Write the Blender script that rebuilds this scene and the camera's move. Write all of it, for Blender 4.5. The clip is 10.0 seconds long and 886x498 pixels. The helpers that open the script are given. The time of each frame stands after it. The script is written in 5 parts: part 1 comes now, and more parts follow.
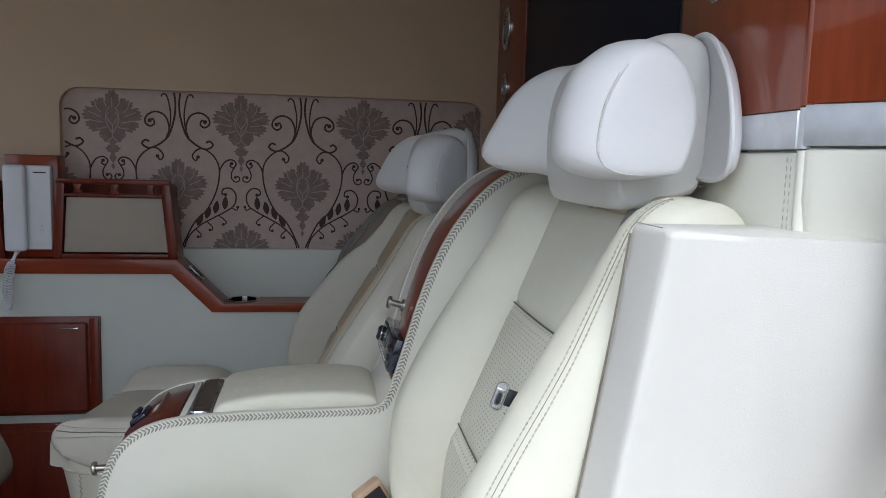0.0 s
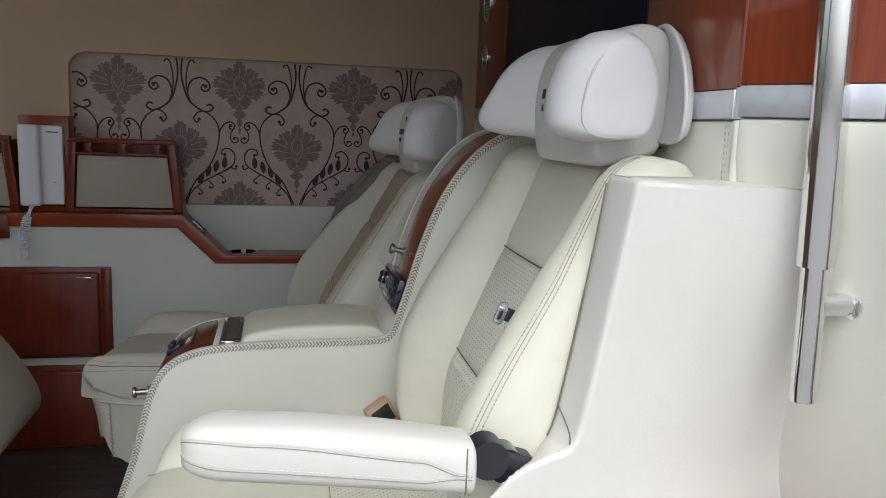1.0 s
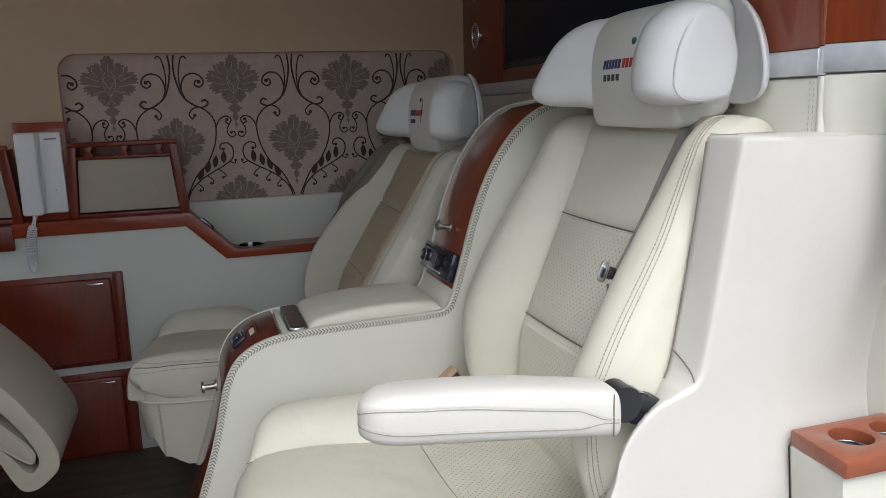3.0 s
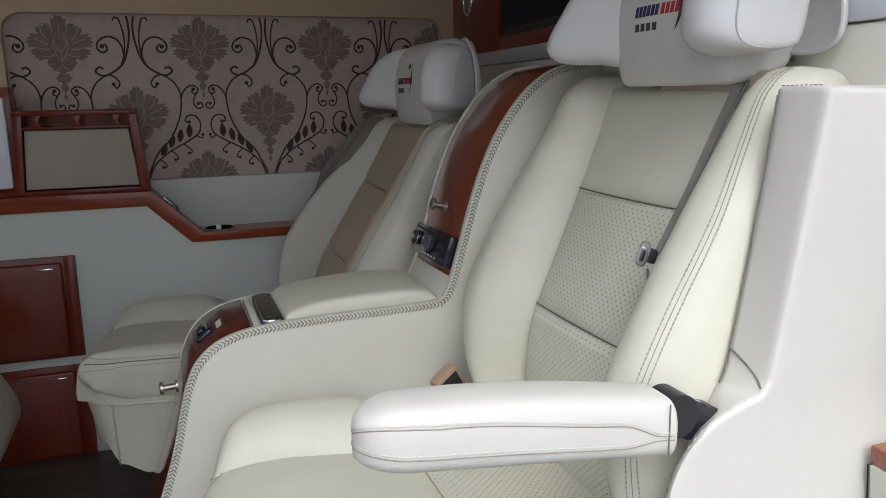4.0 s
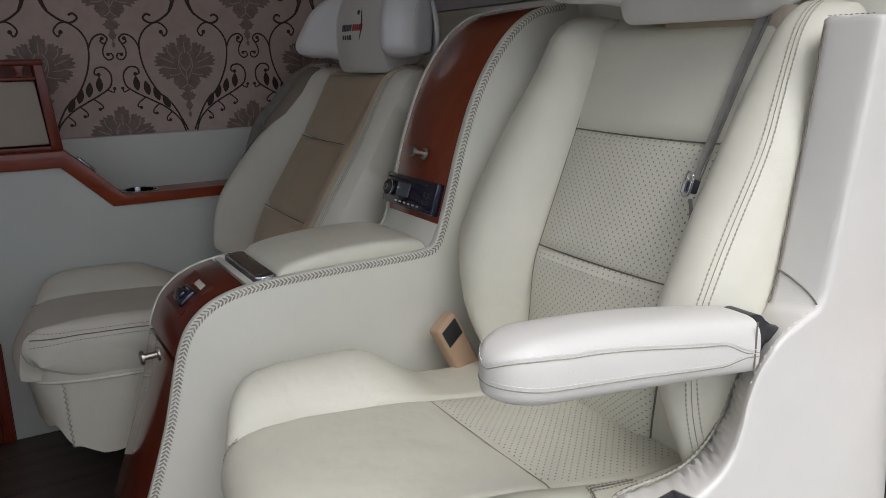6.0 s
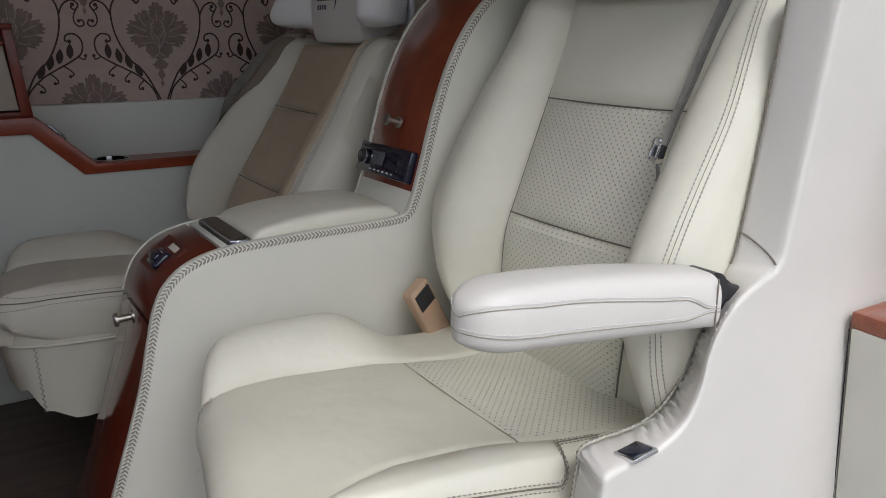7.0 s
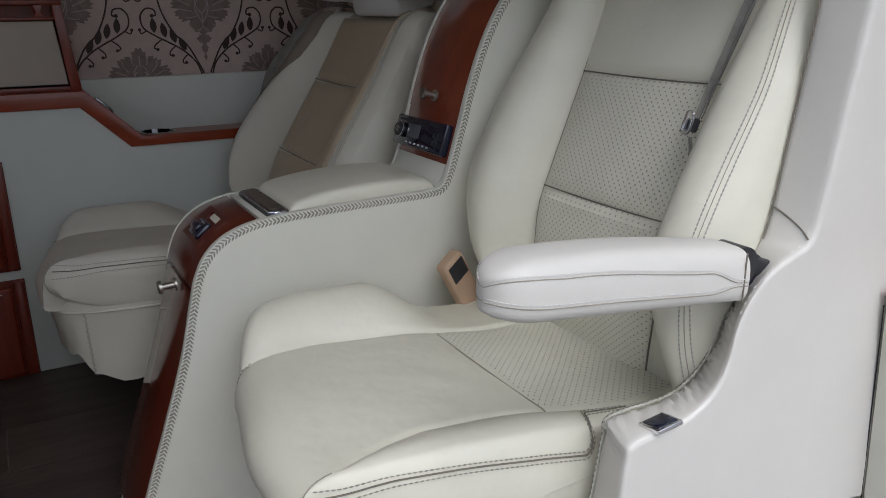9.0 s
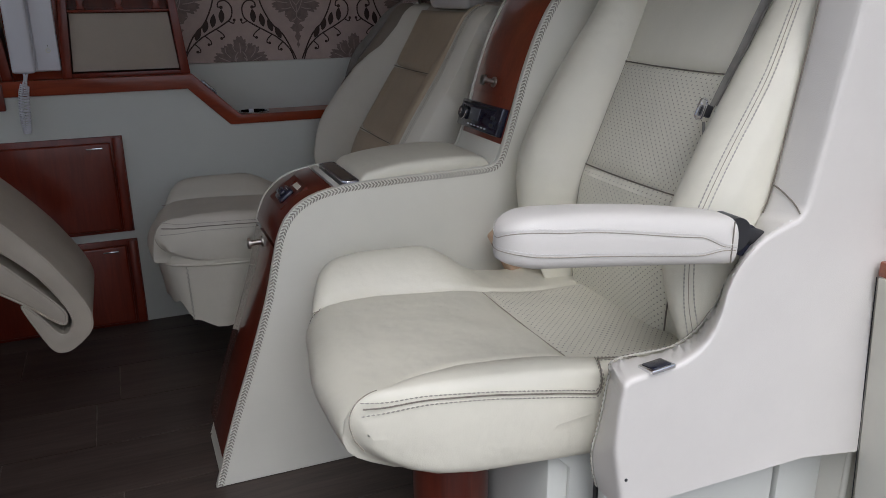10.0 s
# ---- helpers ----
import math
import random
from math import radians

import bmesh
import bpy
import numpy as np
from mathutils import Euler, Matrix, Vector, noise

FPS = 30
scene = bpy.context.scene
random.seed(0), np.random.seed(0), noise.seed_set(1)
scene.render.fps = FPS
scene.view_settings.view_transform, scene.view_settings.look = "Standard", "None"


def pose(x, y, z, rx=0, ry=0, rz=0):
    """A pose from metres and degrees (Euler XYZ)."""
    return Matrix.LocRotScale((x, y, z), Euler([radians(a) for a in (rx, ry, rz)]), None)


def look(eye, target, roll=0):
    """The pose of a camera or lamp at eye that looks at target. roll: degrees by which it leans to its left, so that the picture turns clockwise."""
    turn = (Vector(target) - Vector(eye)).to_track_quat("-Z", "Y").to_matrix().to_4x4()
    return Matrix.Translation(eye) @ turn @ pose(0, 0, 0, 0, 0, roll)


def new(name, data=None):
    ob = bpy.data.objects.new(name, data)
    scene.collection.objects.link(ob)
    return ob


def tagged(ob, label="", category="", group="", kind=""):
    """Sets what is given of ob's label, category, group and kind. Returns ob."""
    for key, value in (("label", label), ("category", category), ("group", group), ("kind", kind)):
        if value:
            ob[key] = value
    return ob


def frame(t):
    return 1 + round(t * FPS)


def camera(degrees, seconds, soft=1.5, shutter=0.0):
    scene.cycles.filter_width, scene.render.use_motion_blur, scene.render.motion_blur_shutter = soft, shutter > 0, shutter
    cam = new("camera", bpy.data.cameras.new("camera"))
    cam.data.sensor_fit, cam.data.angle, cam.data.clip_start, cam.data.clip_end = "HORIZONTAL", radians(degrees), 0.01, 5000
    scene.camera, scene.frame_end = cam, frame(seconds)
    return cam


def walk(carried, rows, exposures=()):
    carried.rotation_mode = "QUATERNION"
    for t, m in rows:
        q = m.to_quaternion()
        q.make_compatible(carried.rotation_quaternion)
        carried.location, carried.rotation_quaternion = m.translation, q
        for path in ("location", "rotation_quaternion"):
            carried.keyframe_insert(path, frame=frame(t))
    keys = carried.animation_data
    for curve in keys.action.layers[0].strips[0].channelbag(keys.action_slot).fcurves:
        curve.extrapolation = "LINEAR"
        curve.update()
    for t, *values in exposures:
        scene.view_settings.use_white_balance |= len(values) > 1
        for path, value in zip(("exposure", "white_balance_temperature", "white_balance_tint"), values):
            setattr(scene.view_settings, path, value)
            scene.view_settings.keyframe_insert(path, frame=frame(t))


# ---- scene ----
cam = camera(59.5, 10.0, soft=0.7)
PATH = [
    (0, (0.047, 0.048, 0.958), (0.368, 2.008, 0.724), 1.6),
    (0.5, (0.005, -0.033, 0.945), (0.376, 1.916, 0.693), 1.0),
    (1, (-0.046, -0.135, 0.957), (0.368, 1.795, 0.636), 2.2),
    (1.5, (-0.134, -0.198, 0.974), (0.337, 1.725, 0.689), -1.3),
    (2, (-0.239, -0.181, 0.968), (0.333, 1.699, 0.596), -1.5),
    (2.5, (-0.287, -0.166, 0.968), (0.31, 1.707, 0.602), -1.7),
    (3.8, (-0.288, -0.002, 0.912), (0.29, 1.873, 0.526), -1.9),
    (4, (-0.272, 0.049, 0.905), (0.383, 1.897, 0.51), -1.0),
    (4.5, (-0.287, 0.142, 0.886), (0.592, 1.873, 0.407), 0.4),
    (5, (-0.382, 0.162, 0.883), (0.574, 1.844, 0.376), -1.9),
    (5.2, (-0.421, 0.161, 0.882), (0.552, 1.839, 0.396), -1.8),
    (6.5, (-0.473, 0.155, 0.867), (0.513, 1.821, 0.365), -0.6),
    (7, (-0.481, 0.138, 0.855), (0.552, 1.766, 0.321), -0.1),
    (7.5, (-0.482, 0.148, 0.849), (0.557, 1.755, 0.269), 0.5),
    (8, (-0.488, 0.148, 0.862), (0.543, 1.766, 0.296), 0.3),
    (8.5, (-0.486, 0.147, 0.861), (0.556, 1.756, 0.29), -0.1),
    (9, (-0.477, 0.118, 0.857), (0.452, 1.785, 0.259), -0.5),
    (9.5, (-0.47, 0.021, 0.871), (0.291, 1.776, 0.291), -0.7),
    (10, (-0.493, -0.057, 0.874), (0.226, 1.7, 0.246), -0.5),
]
LIGHTNESS = [(0, 0.46, 5640, 7), (0.5, 0.34, 5850, 8), (1, 0.33, 5960, 7), (2.5, 0.34, 5990, 8), (4.5, 0.23, 5920, 8), (6.5, 0.06, 5980, 11), (7.5, 0.00, 5960, 11), (9, -0.12, 5830, 10), (10, -0.12, 5870, 13)]
walk(cam, [(t, look(eye, target, roll)) for t, eye, target, roll in PATH], LIGHTNESS)

# ---- light ----
world = bpy.data.worlds.new("world")
scene.world = world
world.use_nodes = True
wn = world.node_tree.nodes
sky = wn.new("ShaderNodeTexSky")
sky.sky_type, sky.sun_disc = "NISHITA", False
sky.sun_elevation, sky.sun_rotation = radians(56.6), radians(193.4)
sky.air_density, sky.dust_density, sky.ozone_density = 1.0, 4.0, 1.0
wn["Background"].inputs["Strength"].default_value = 0.13
haze = wn.new("ShaderNodeHueSaturation")
haze.inputs["Saturation"].default_value, haze.inputs["Value"].default_value = 0.45, 1.35
world.node_tree.links.new(sky.outputs["Color"], haze.inputs["Color"])
world.node_tree.links.new(haze.outputs["Color"], wn["Background"].inputs["Color"])
sun = new("sun", bpy.data.lights.new("sun", "SUN"))
sun.data.energy, sun.data.angle, sun.data.color = 1.5, radians(60), (1.0, 0.96, 0.90)
sun.matrix_world = look((-0.68, -2.85, 4.45), (0.0, 0.0, 0.0))


# ---- materials ----
def mat(name, base, rough=0.5, metal=0.0, var=0.08, scale=6.0, grain=0.0, grain_scale=600.0, relief=0.0, relief_scale=14.0,
        coat=0.0, dark=None, spec=0.5):
    """Plain surface: blotchy variation at two scales, fine grain bump and slow relief."""
    m = bpy.data.materials.new(name)
    m.use_nodes = True
    n, l = m.node_tree.nodes, m.node_tree.links
    b = n["Principled BSDF"]
    b.inputs["Metallic"].default_value, b.inputs["Roughness"].default_value = metal, rough
    b.inputs["Coat Weight"].default_value, b.inputs["Coat Roughness"].default_value = coat, 0.06
    b.inputs["Specular IOR Level"].default_value = spec
    tc = n.new("ShaderNodeTexCoord")
    n1 = n.new("ShaderNodeTexNoise")
    n1.inputs["Scale"].default_value, n1.inputs["Detail"].default_value, n1.inputs["Roughness"].default_value = scale, 6, 0.62
    l.new(tc.outputs["Object"], n1.inputs["Vector"])
    ramp = n.new("ShaderNodeValToRGB")
    lo = dark or tuple(c * (1 - 2.2 * var) for c in base)
    hi = tuple(min(1.0, c * (1 + var)) for c in base)
    ramp.color_ramp.elements[0].color, ramp.color_ramp.elements[1].color = (*lo, 1), (*hi, 1)
    ramp.color_ramp.elements[0].position, ramp.color_ramp.elements[1].position = 0.28, 0.62
    l.new(n1.outputs["Fac"], ramp.inputs["Fac"])
    l.new(ramp.outputs["Color"], b.inputs["Base Color"])
    rr = n.new("ShaderNodeMapRange")
    rr.inputs["To Min"].default_value, rr.inputs["To Max"].default_value = rough * 0.85, min(1, rough * 1.15)
    l.new(n1.outputs["Fac"], rr.inputs["Value"])
    l.new(rr.outputs["Result"], b.inputs["Roughness"])
    last = None
    if relief:
        n2 = n.new("ShaderNodeTexNoise")
        n2.inputs["Scale"].default_value, n2.inputs["Detail"].default_value = relief_scale, 3
        l.new(tc.outputs["Object"], n2.inputs["Vector"])
        bp = n.new("ShaderNodeBump")
        bp.inputs["Strength"].default_value, bp.inputs["Distance"].default_value = relief, 0.02
        l.new(n2.outputs["Fac"], bp.inputs["Height"])
        last = bp
    if grain:
        v = n.new("ShaderNodeTexVoronoi")
        v.inputs["Scale"].default_value = grain_scale
        l.new(tc.outputs["Object"], v.inputs["Vector"])
        bp = n.new("ShaderNodeBump")
        bp.inputs["Strength"].default_value, bp.inputs["Distance"].default_value = grain, 0.001
        l.new(v.outputs["Distance"], bp.inputs["Height"])
        if last:
            l.new(last.outputs["Normal"], bp.inputs["Normal"])
        last = bp
    if last:
        l.new(last.outputs["Normal"], b.inputs["Normal"])
    return m


def perforated(name, base, axis, pitch=0.0116, hole=0.13, var=0.05):
    """Leather punched with rows of staggered holes; axis 'yz' for a backrest, 'xy' for a seat."""
    m = mat(name, base, 0.5, var=var, scale=5, grain=0.25, relief=0.15)
    n, l = m.node_tree.nodes, m.node_tree.links
    b = n["Principled BSDF"]
    sep = n.new("ShaderNodeSeparateXYZ")
    tc = n.new("ShaderNodeTexCoord")
    l.new(tc.outputs["Object"], sep.inputs[0])

    def op(kind, a, c=None):
        q = n.new("ShaderNodeMath")
        q.operation = kind
        for i, v in enumerate((a, c)):
            if v is None:
                continue
            if isinstance(v, (int, float)):
                q.inputs[i].default_value = v
            else:
                l.new(v, q.inputs[i])
        return q.outputs[0]

    a, c = sep.outputs[axis[0].upper()], sep.outputs[axis[1].upper()]
    if axis == "yz":
        c = op("MULTIPLY", c, 1.094)
    best = None
    for shift in (0.0, 0.5):
        du = op("SUBTRACT", op("FRACT", op("ADD", op("DIVIDE", a, pitch), 100 + shift)), 0.5)
        dv = op("SUBTRACT", op("FRACT", op("ADD", op("DIVIDE", c, pitch), 100 + shift)), 0.5)
        d = op("SQRT", op("ADD", op("MULTIPLY", du, du), op("MULTIPLY", dv, dv)))
        best = d if best is None else op("MINIMUM", best, d)
    mr = n.new("ShaderNodeMapRange")
    mr.inputs["From Min"].default_value, mr.inputs["From Max"].default_value = hole * 0.7, hole
    l.new(best, mr.inputs["Value"])
    old = b.inputs["Base Color"].links[0].from_socket
    mix = n.new("ShaderNodeMix")
    mix.data_type = "RGBA"
    l.new(mr.outputs["Result"], mix.inputs[0])
    mix.inputs[6].default_value = (0.19, 0.175, 0.145, 1)
    l.new(old, mix.inputs[7])
    l.new(mix.outputs[2], b.inputs["Base Color"])
    bump = n.new("ShaderNodeBump")
    bump.inputs["Strength"].default_value, bump.inputs["Distance"].default_value = 0.8, 0.0015
    l.new(mr.outputs["Result"], bump.inputs["Height"])
    l.new(b.inputs["Normal"].links[0].from_socket, bump.inputs["Normal"])
    l.new(bump.outputs["Normal"], b.inputs["Normal"])
    return m


def wood(name, base, deep, along, coat=1.0, rough=0.28, scale=1.0):
    """Lacquered veneer; along: axis of the grain (0, 1, 2)."""
    m = bpy.data.materials.new(name)
    m.use_nodes = True
    n, l = m.node_tree.nodes, m.node_tree.links
    b = n["Principled BSDF"]
    b.inputs["Roughness"].default_value, b.inputs["Coat Weight"].default_value, b.inputs["Coat Roughness"].default_value = rough, coat, 0.05
    b.inputs["Specular IOR Level"].default_value = 0.3
    tc, mp = n.new("ShaderNodeTexCoord"), n.new("ShaderNodeMapping")
    sc = [26 * scale] * 3
    sc[along] = 2.2 * scale
    mp.inputs["Scale"].default_value = sc
    oi = n.new("ShaderNodeObjectInfo")
    add = n.new("ShaderNodeVectorMath")
    add.operation = "ADD"
    l.new(tc.outputs["Object"], add.inputs[0])
    l.new(oi.outputs["Random"], add.inputs[1])
    l.new(add.outputs[0], mp.inputs["Vector"])
    n1, n2 = n.new("ShaderNodeTexNoise"), n.new("ShaderNodeTexNoise")
    for q, s, d in ((n1, 1.0, 5), (n2, 7.0, 8)):
        q.inputs["Scale"].default_value, q.inputs["Detail"].default_value, q.inputs["Distortion"].default_value = s, d, 0.6
        l.new(mp.outputs["Vector"], q.inputs["Vector"])
    mix = n.new("ShaderNodeMix")
    mix.inputs[0].default_value = 0.4
    l.new(n1.outputs["Fac"], mix.inputs[2])
    l.new(n2.outputs["Fac"], mix.inputs[3])
    ramp = n.new("ShaderNodeValToRGB")
    ramp.color_ramp.elements[0].color, ramp.color_ramp.elements[1].color = (*deep, 1), (*base, 1)
    ramp.color_ramp.elements[0].position, ramp.color_ramp.elements[1].position = 0.35, 0.62
    l.new(mix.outputs[0], ramp.inputs["Fac"])
    l.new(ramp.outputs["Color"], b.inputs["Base Color"])
    return m


LEATHER = mat("ivory leather", (0.705, 0.678, 0.562), 0.42, var=0.035, scale=4, grain=0.15, grain_scale=700, relief=0.26, relief_scale=14)
LEATHER_TIGHT = mat("stretched ivory leather", (0.70, 0.683, 0.598), 0.42, var=0.03, scale=3, grain=0.15, grain_scale=700, relief=0.06, relief_scale=9)
# Darker copy of the ivory leather, for the far seat's weaker light
IVORY_SHADED = mat("shaded ivory leather", (0.60, 0.565, 0.475), 0.46, var=0.035, scale=4, grain=0.26, grain_scale=700, relief=0.17, relief_scale=14)
# Ivory leather tinted cooler for the daylight that falls by the door
SHELL_DAYLIT = mat("smooth ivory leather with daylight tint", (0.66, 0.632, 0.582), 0.42, var=0.03, scale=3, grain=0.15, grain_scale=700, relief=0.06, relief_scale=9)
INSERT = mat("grey ivory leather", (0.79, 0.765, 0.645), 0.46, var=0.03, scale=5, grain=0.25, relief=0.2, relief_scale=12)
PERF_BACK = perforated("perforated leather of backrest", (0.74, 0.714, 0.597), "yz", pitch=0.0110, hole=0.108)
PERF_SEAT = perforated("perforated leather of seat", (0.72, 0.695, 0.583), "xy", pitch=0.0110, hole=0.108)
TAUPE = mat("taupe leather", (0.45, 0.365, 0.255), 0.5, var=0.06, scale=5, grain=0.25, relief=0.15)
TAUPE_DARK = mat("dark taupe leather", (0.20, 0.165, 0.13), 0.55, var=0.08, scale=8, grain=0.25, relief=0.2)
HEAD = mat("white headrest leather", (0.69, 0.68, 0.68), 0.4, var=0.02, scale=4, grain=0.12, relief=0.1, relief_scale=10)
HEAD_PAD = mat("grey white headrest leather", (0.70, 0.685, 0.655), 0.45, var=0.03, scale=4, grain=0.15, relief=0.1)
COLLAR = mat("beige collar plastic", (0.56, 0.47, 0.37), 0.5, var=0.04, scale=20)
BEIGE = mat("worn beige leather", (0.50, 0.445, 0.355), 0.45, var=0.06, scale=5, grain=0.25, relief=0.25, relief_scale=9)
THREAD = mat("grey thread", (0.33, 0.31, 0.265), 0.8, var=0.15, scale=90)
THREAD_MID = mat("grey beige thread", (0.49, 0.47, 0.41), 0.8, var=0.12, scale=90)
THREAD_LIGHT = mat("pale grey thread", (0.52, 0.50, 0.44), 0.8, var=0.12, scale=90)
SEAM_SOFT = mat("soft brown seam", (0.33, 0.295, 0.235), 0.9, var=0.1, scale=60)
THREAD_DARK = mat("dark seam", (0.20, 0.175, 0.14), 0.9, var=0.1, scale=60)
WALL_GREY = mat("grey white wall vinyl", (0.62, 0.63, 0.575), 0.55, var=0.025, scale=2, grain=0.1, grain_scale=400, relief=0.03, relief_scale=6)
CREAM = mat("cream wall lining", (0.545, 0.41, 0.287), 0.75, var=0.03, scale=2.5, grain=0.15, grain_scale=500)
WOOD = wood("mahogany veneer", (0.27, 0.052, 0.016), (0.20, 0.035, 0.011), 2)
WOOD_X = wood("mahogany veneer along wall", (0.29, 0.048, 0.015), (0.19, 0.031, 0.011), 0, coat=0.3, rough=0.30)
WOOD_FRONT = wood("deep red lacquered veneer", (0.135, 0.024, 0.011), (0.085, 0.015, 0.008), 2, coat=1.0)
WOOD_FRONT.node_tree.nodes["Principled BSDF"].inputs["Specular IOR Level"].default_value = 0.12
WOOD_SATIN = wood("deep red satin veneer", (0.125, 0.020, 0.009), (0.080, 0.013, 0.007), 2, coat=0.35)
WOOD_MID = wood("red mahogany veneer", (0.23, 0.042, 0.015), (0.16, 0.026, 0.010), 2, coat=1.0)
LINER = mat("pale headliner", (0.72, 0.69, 0.63), 0.85, var=0.03, scale=3)
BEIGE_SEAT = mat("beige seat leather", (0.55, 0.51, 0.43), 0.48, var=0.05, scale=5, grain=0.25, relief=0.15)
WOOD_DEEP = wood("dark red veneer", (0.19, 0.026, 0.010), (0.12, 0.016, 0.007), 2, coat=0.2)
WOOD_CUP = wood("light mahogany", (0.30, 0.085, 0.04), (0.20, 0.05, 0.022), 0, coat=0.6)
PLANK = wood("dark floor plank", (0.085, 0.063, 0.052), (0.042, 0.031, 0.027), 0, coat=0.12, rough=0.38, scale=0.8)
CUP_STEEL = mat("dark steel", (0.10, 0.10, 0.11), 0.22, 1.0, var=0.05)
WORN_EDGE = mat("worn plank edge", (0.15, 0.12, 0.10), 0.7, var=0.35, scale=30)
CHROME = mat("chrome", (0.74, 0.74, 0.76), 0.16, 1.0, var=0.02)
POLISHED = mat("polished steel", (0.80, 0.79, 0.80), 0.13, 1.0, var=0.02)
BELT_CHROME = mat("bright chrome", (0.72, 0.72, 0.75), 0.10, 1.0, var=0.05, scale=60)
DARK_CHROME = mat("dark chrome", (0.30, 0.30, 0.32), 0.28, 1.0, var=0.06, scale=40)
STEEL = mat("brushed steel", (0.72, 0.73, 0.76), 0.40, 0.6, var=0.05, scale=30)
BRONZE = mat("dull bronze metal", (0.42, 0.39, 0.345), 0.34, 1.0, var=0.08, scale=20)
BLACK = mat("black plastic", (0.022, 0.022, 0.025), 0.45, var=0.1, scale=30)
BLACK_GLOSS = mat("glossy black face", (0.010, 0.012, 0.030), 0.12, var=0.05, scale=20, coat=0.5)
SCREEN = mat("dark screen glass", (0.008, 0.010, 0.020), 0.45, var=0.02, scale=3, spec=0.12)
LCD = mat("grey display", (0.10, 0.105, 0.12), 0.2, var=0.05)
TAN = mat("tan plastic", (0.44, 0.30, 0.20), 0.5, var=0.04, scale=20)
WHITE_PLASTIC = mat("white plastic", (0.78, 0.78, 0.82), 0.3, var=0.015)
STRAP = mat("grey webbing", (0.22, 0.21, 0.19), 0.75, var=0.1, scale=40, grain=0.4, grain_scale=900)
PAPER = mat("taupe woven wallpaper", (0.51, 0.398, 0.355), 0.7, var=0.05, scale=30, grain=0.3, grain_scale=900)
MOTIF = mat("dark taupe print", (0.225, 0.168, 0.150), 0.7, var=0.12, scale=60)
VEIN = mat("pale print", (0.40, 0.315, 0.28), 0.7, var=0.05, scale=60)
SCROLL = mat("black brown print", (0.040, 0.018, 0.014), 0.6, var=0.15, scale=50)
FABRIC = mat("beige pocket cloth", (0.44, 0.385, 0.315), 0.85, var=0.02, scale=25, grain=0.4, grain_scale=900)
INK_BLUE = mat("blue print", (0.03, 0.03, 0.12), 0.6)
INK_RED = mat("red print", (0.40, 0.03, 0.03), 0.6)
INK_TEAL = mat("teal print", (0.02, 0.12, 0.09), 0.6)
INK_DARK = mat("grey print", (0.06, 0.055, 0.08), 0.6)
GROUND = mat("pale paving", (0.25, 0.235, 0.215), 0.85, var=0.12, scale=1.5, grain=0.5, grain_scale=60)
RUBBER = mat("black rubber", (0.018, 0.018, 0.02), 0.6, var=0.1, scale=20)


# ---- mesh tools ----
def thing(name, label, category, at=(0, 0, 0), group="", kind=""):
    ob = new(name)
    ob.empty_display_size = 0.05
    ob.location = at
    return tagged(ob, label, category, group, kind)


def finish(bm, name, material, smooth=True, sharp=38):
    bmesh.ops.recalc_face_normals(bm, faces=bm.faces)
    me = bpy.data.meshes.new(name)
    if smooth:
        for f in bm.faces:
            f.smooth = True
        for e in bm.edges:
            if len(e.link_faces) == 2 and e.calc_face_angle(0) > radians(sharp):
                e.smooth = False
    bm.to_mesh(me)
    bm.free()
    me.materials.append(material)
    return me


def part(name, bm, material, parent, label="", sharp=38):
    """One mesh object under a thing or a part; the bmesh is in world places."""
    ob = new(name, finish(bm, name, material, True, sharp))
    base = parent
    off = Vector((0, 0, 0))
    while base:
        off += base.location
        base = base.parent
    ob.data.transform(Matrix.Translation(-off))
    ob.parent = parent
    return tagged(ob, label)


def solid(name, bm, material, label, category, kind="", group="", sharp=38):
    ob = new(name, finish(bm, name, material, True, sharp))
    return tagged(ob, label, category, group, kind)


def box(x0, x1, y0, y1, z0, z1, bev=0.0, seg=2, bm=None):
    b = bmesh.new()
    bmesh.ops.create_cube(b, size=1)
    for v in b.verts:
        v.co = ((x0 + x1) / 2 + v.co.x * (x1 - x0), (y0 + y1) / 2 + v.co.y * (y1 - y0), (z0 + z1) / 2 + v.co.z * (z1 - z0))
    if bev:
        bmesh.ops.bevel(b, geom=b.edges[:], offset=bev, segments=seg, affect="EDGES", profile=0.5, clamp_overlap=True)
    return join(bm, b)


def join(bm, other):
    if bm is None:
        return other
    me = bpy.data.meshes.new("tmp")
    other.to_mesh(me)
    other.free()
    bm.from_mesh(me)
    bpy.data.meshes.remove(me)
    return bm


def moved(bm, m):
    bmesh.ops.transform(bm, matrix=m, verts=bm.verts)
    return bm


def prism(outline, lo, hi, axis="y", bev=0.0, seg=2, bm=None):
    """An outline extruded along one axis. Outline pairs: (x, z) for y, (y, z) for x, (x, y) for z."""
    b = bmesh.new()
    place = {"y": lambda p, h: (p[0], h, p[1]), "x": lambda p, h: (h, p[0], p[1]), "z": lambda p, h: (p[0], p[1], h)}[axis]
    a = [b.verts.new(place(p, lo)) for p in outline]
    c = [b.verts.new(place(p, hi)) for p in outline]
    f1, f2 = b.faces.new(a), b.faces.new(c[::-1])
    n = len(a)
    for i in range(n):
        b.faces.new((a[i], c[i], c[(i + 1) % n], a[(i + 1) % n]))
    bmesh.ops.recalc_face_normals(b, faces=b.faces)
    if bev:
        rim = [e for e in b.edges if f1 in e.link_faces or f2 in e.link_faces]
        bmesh.ops.bevel(b, geom=rim, offset=bev, segments=seg, affect="EDGES", profile=0.5, clamp_overlap=True)
    return join(bm, b)


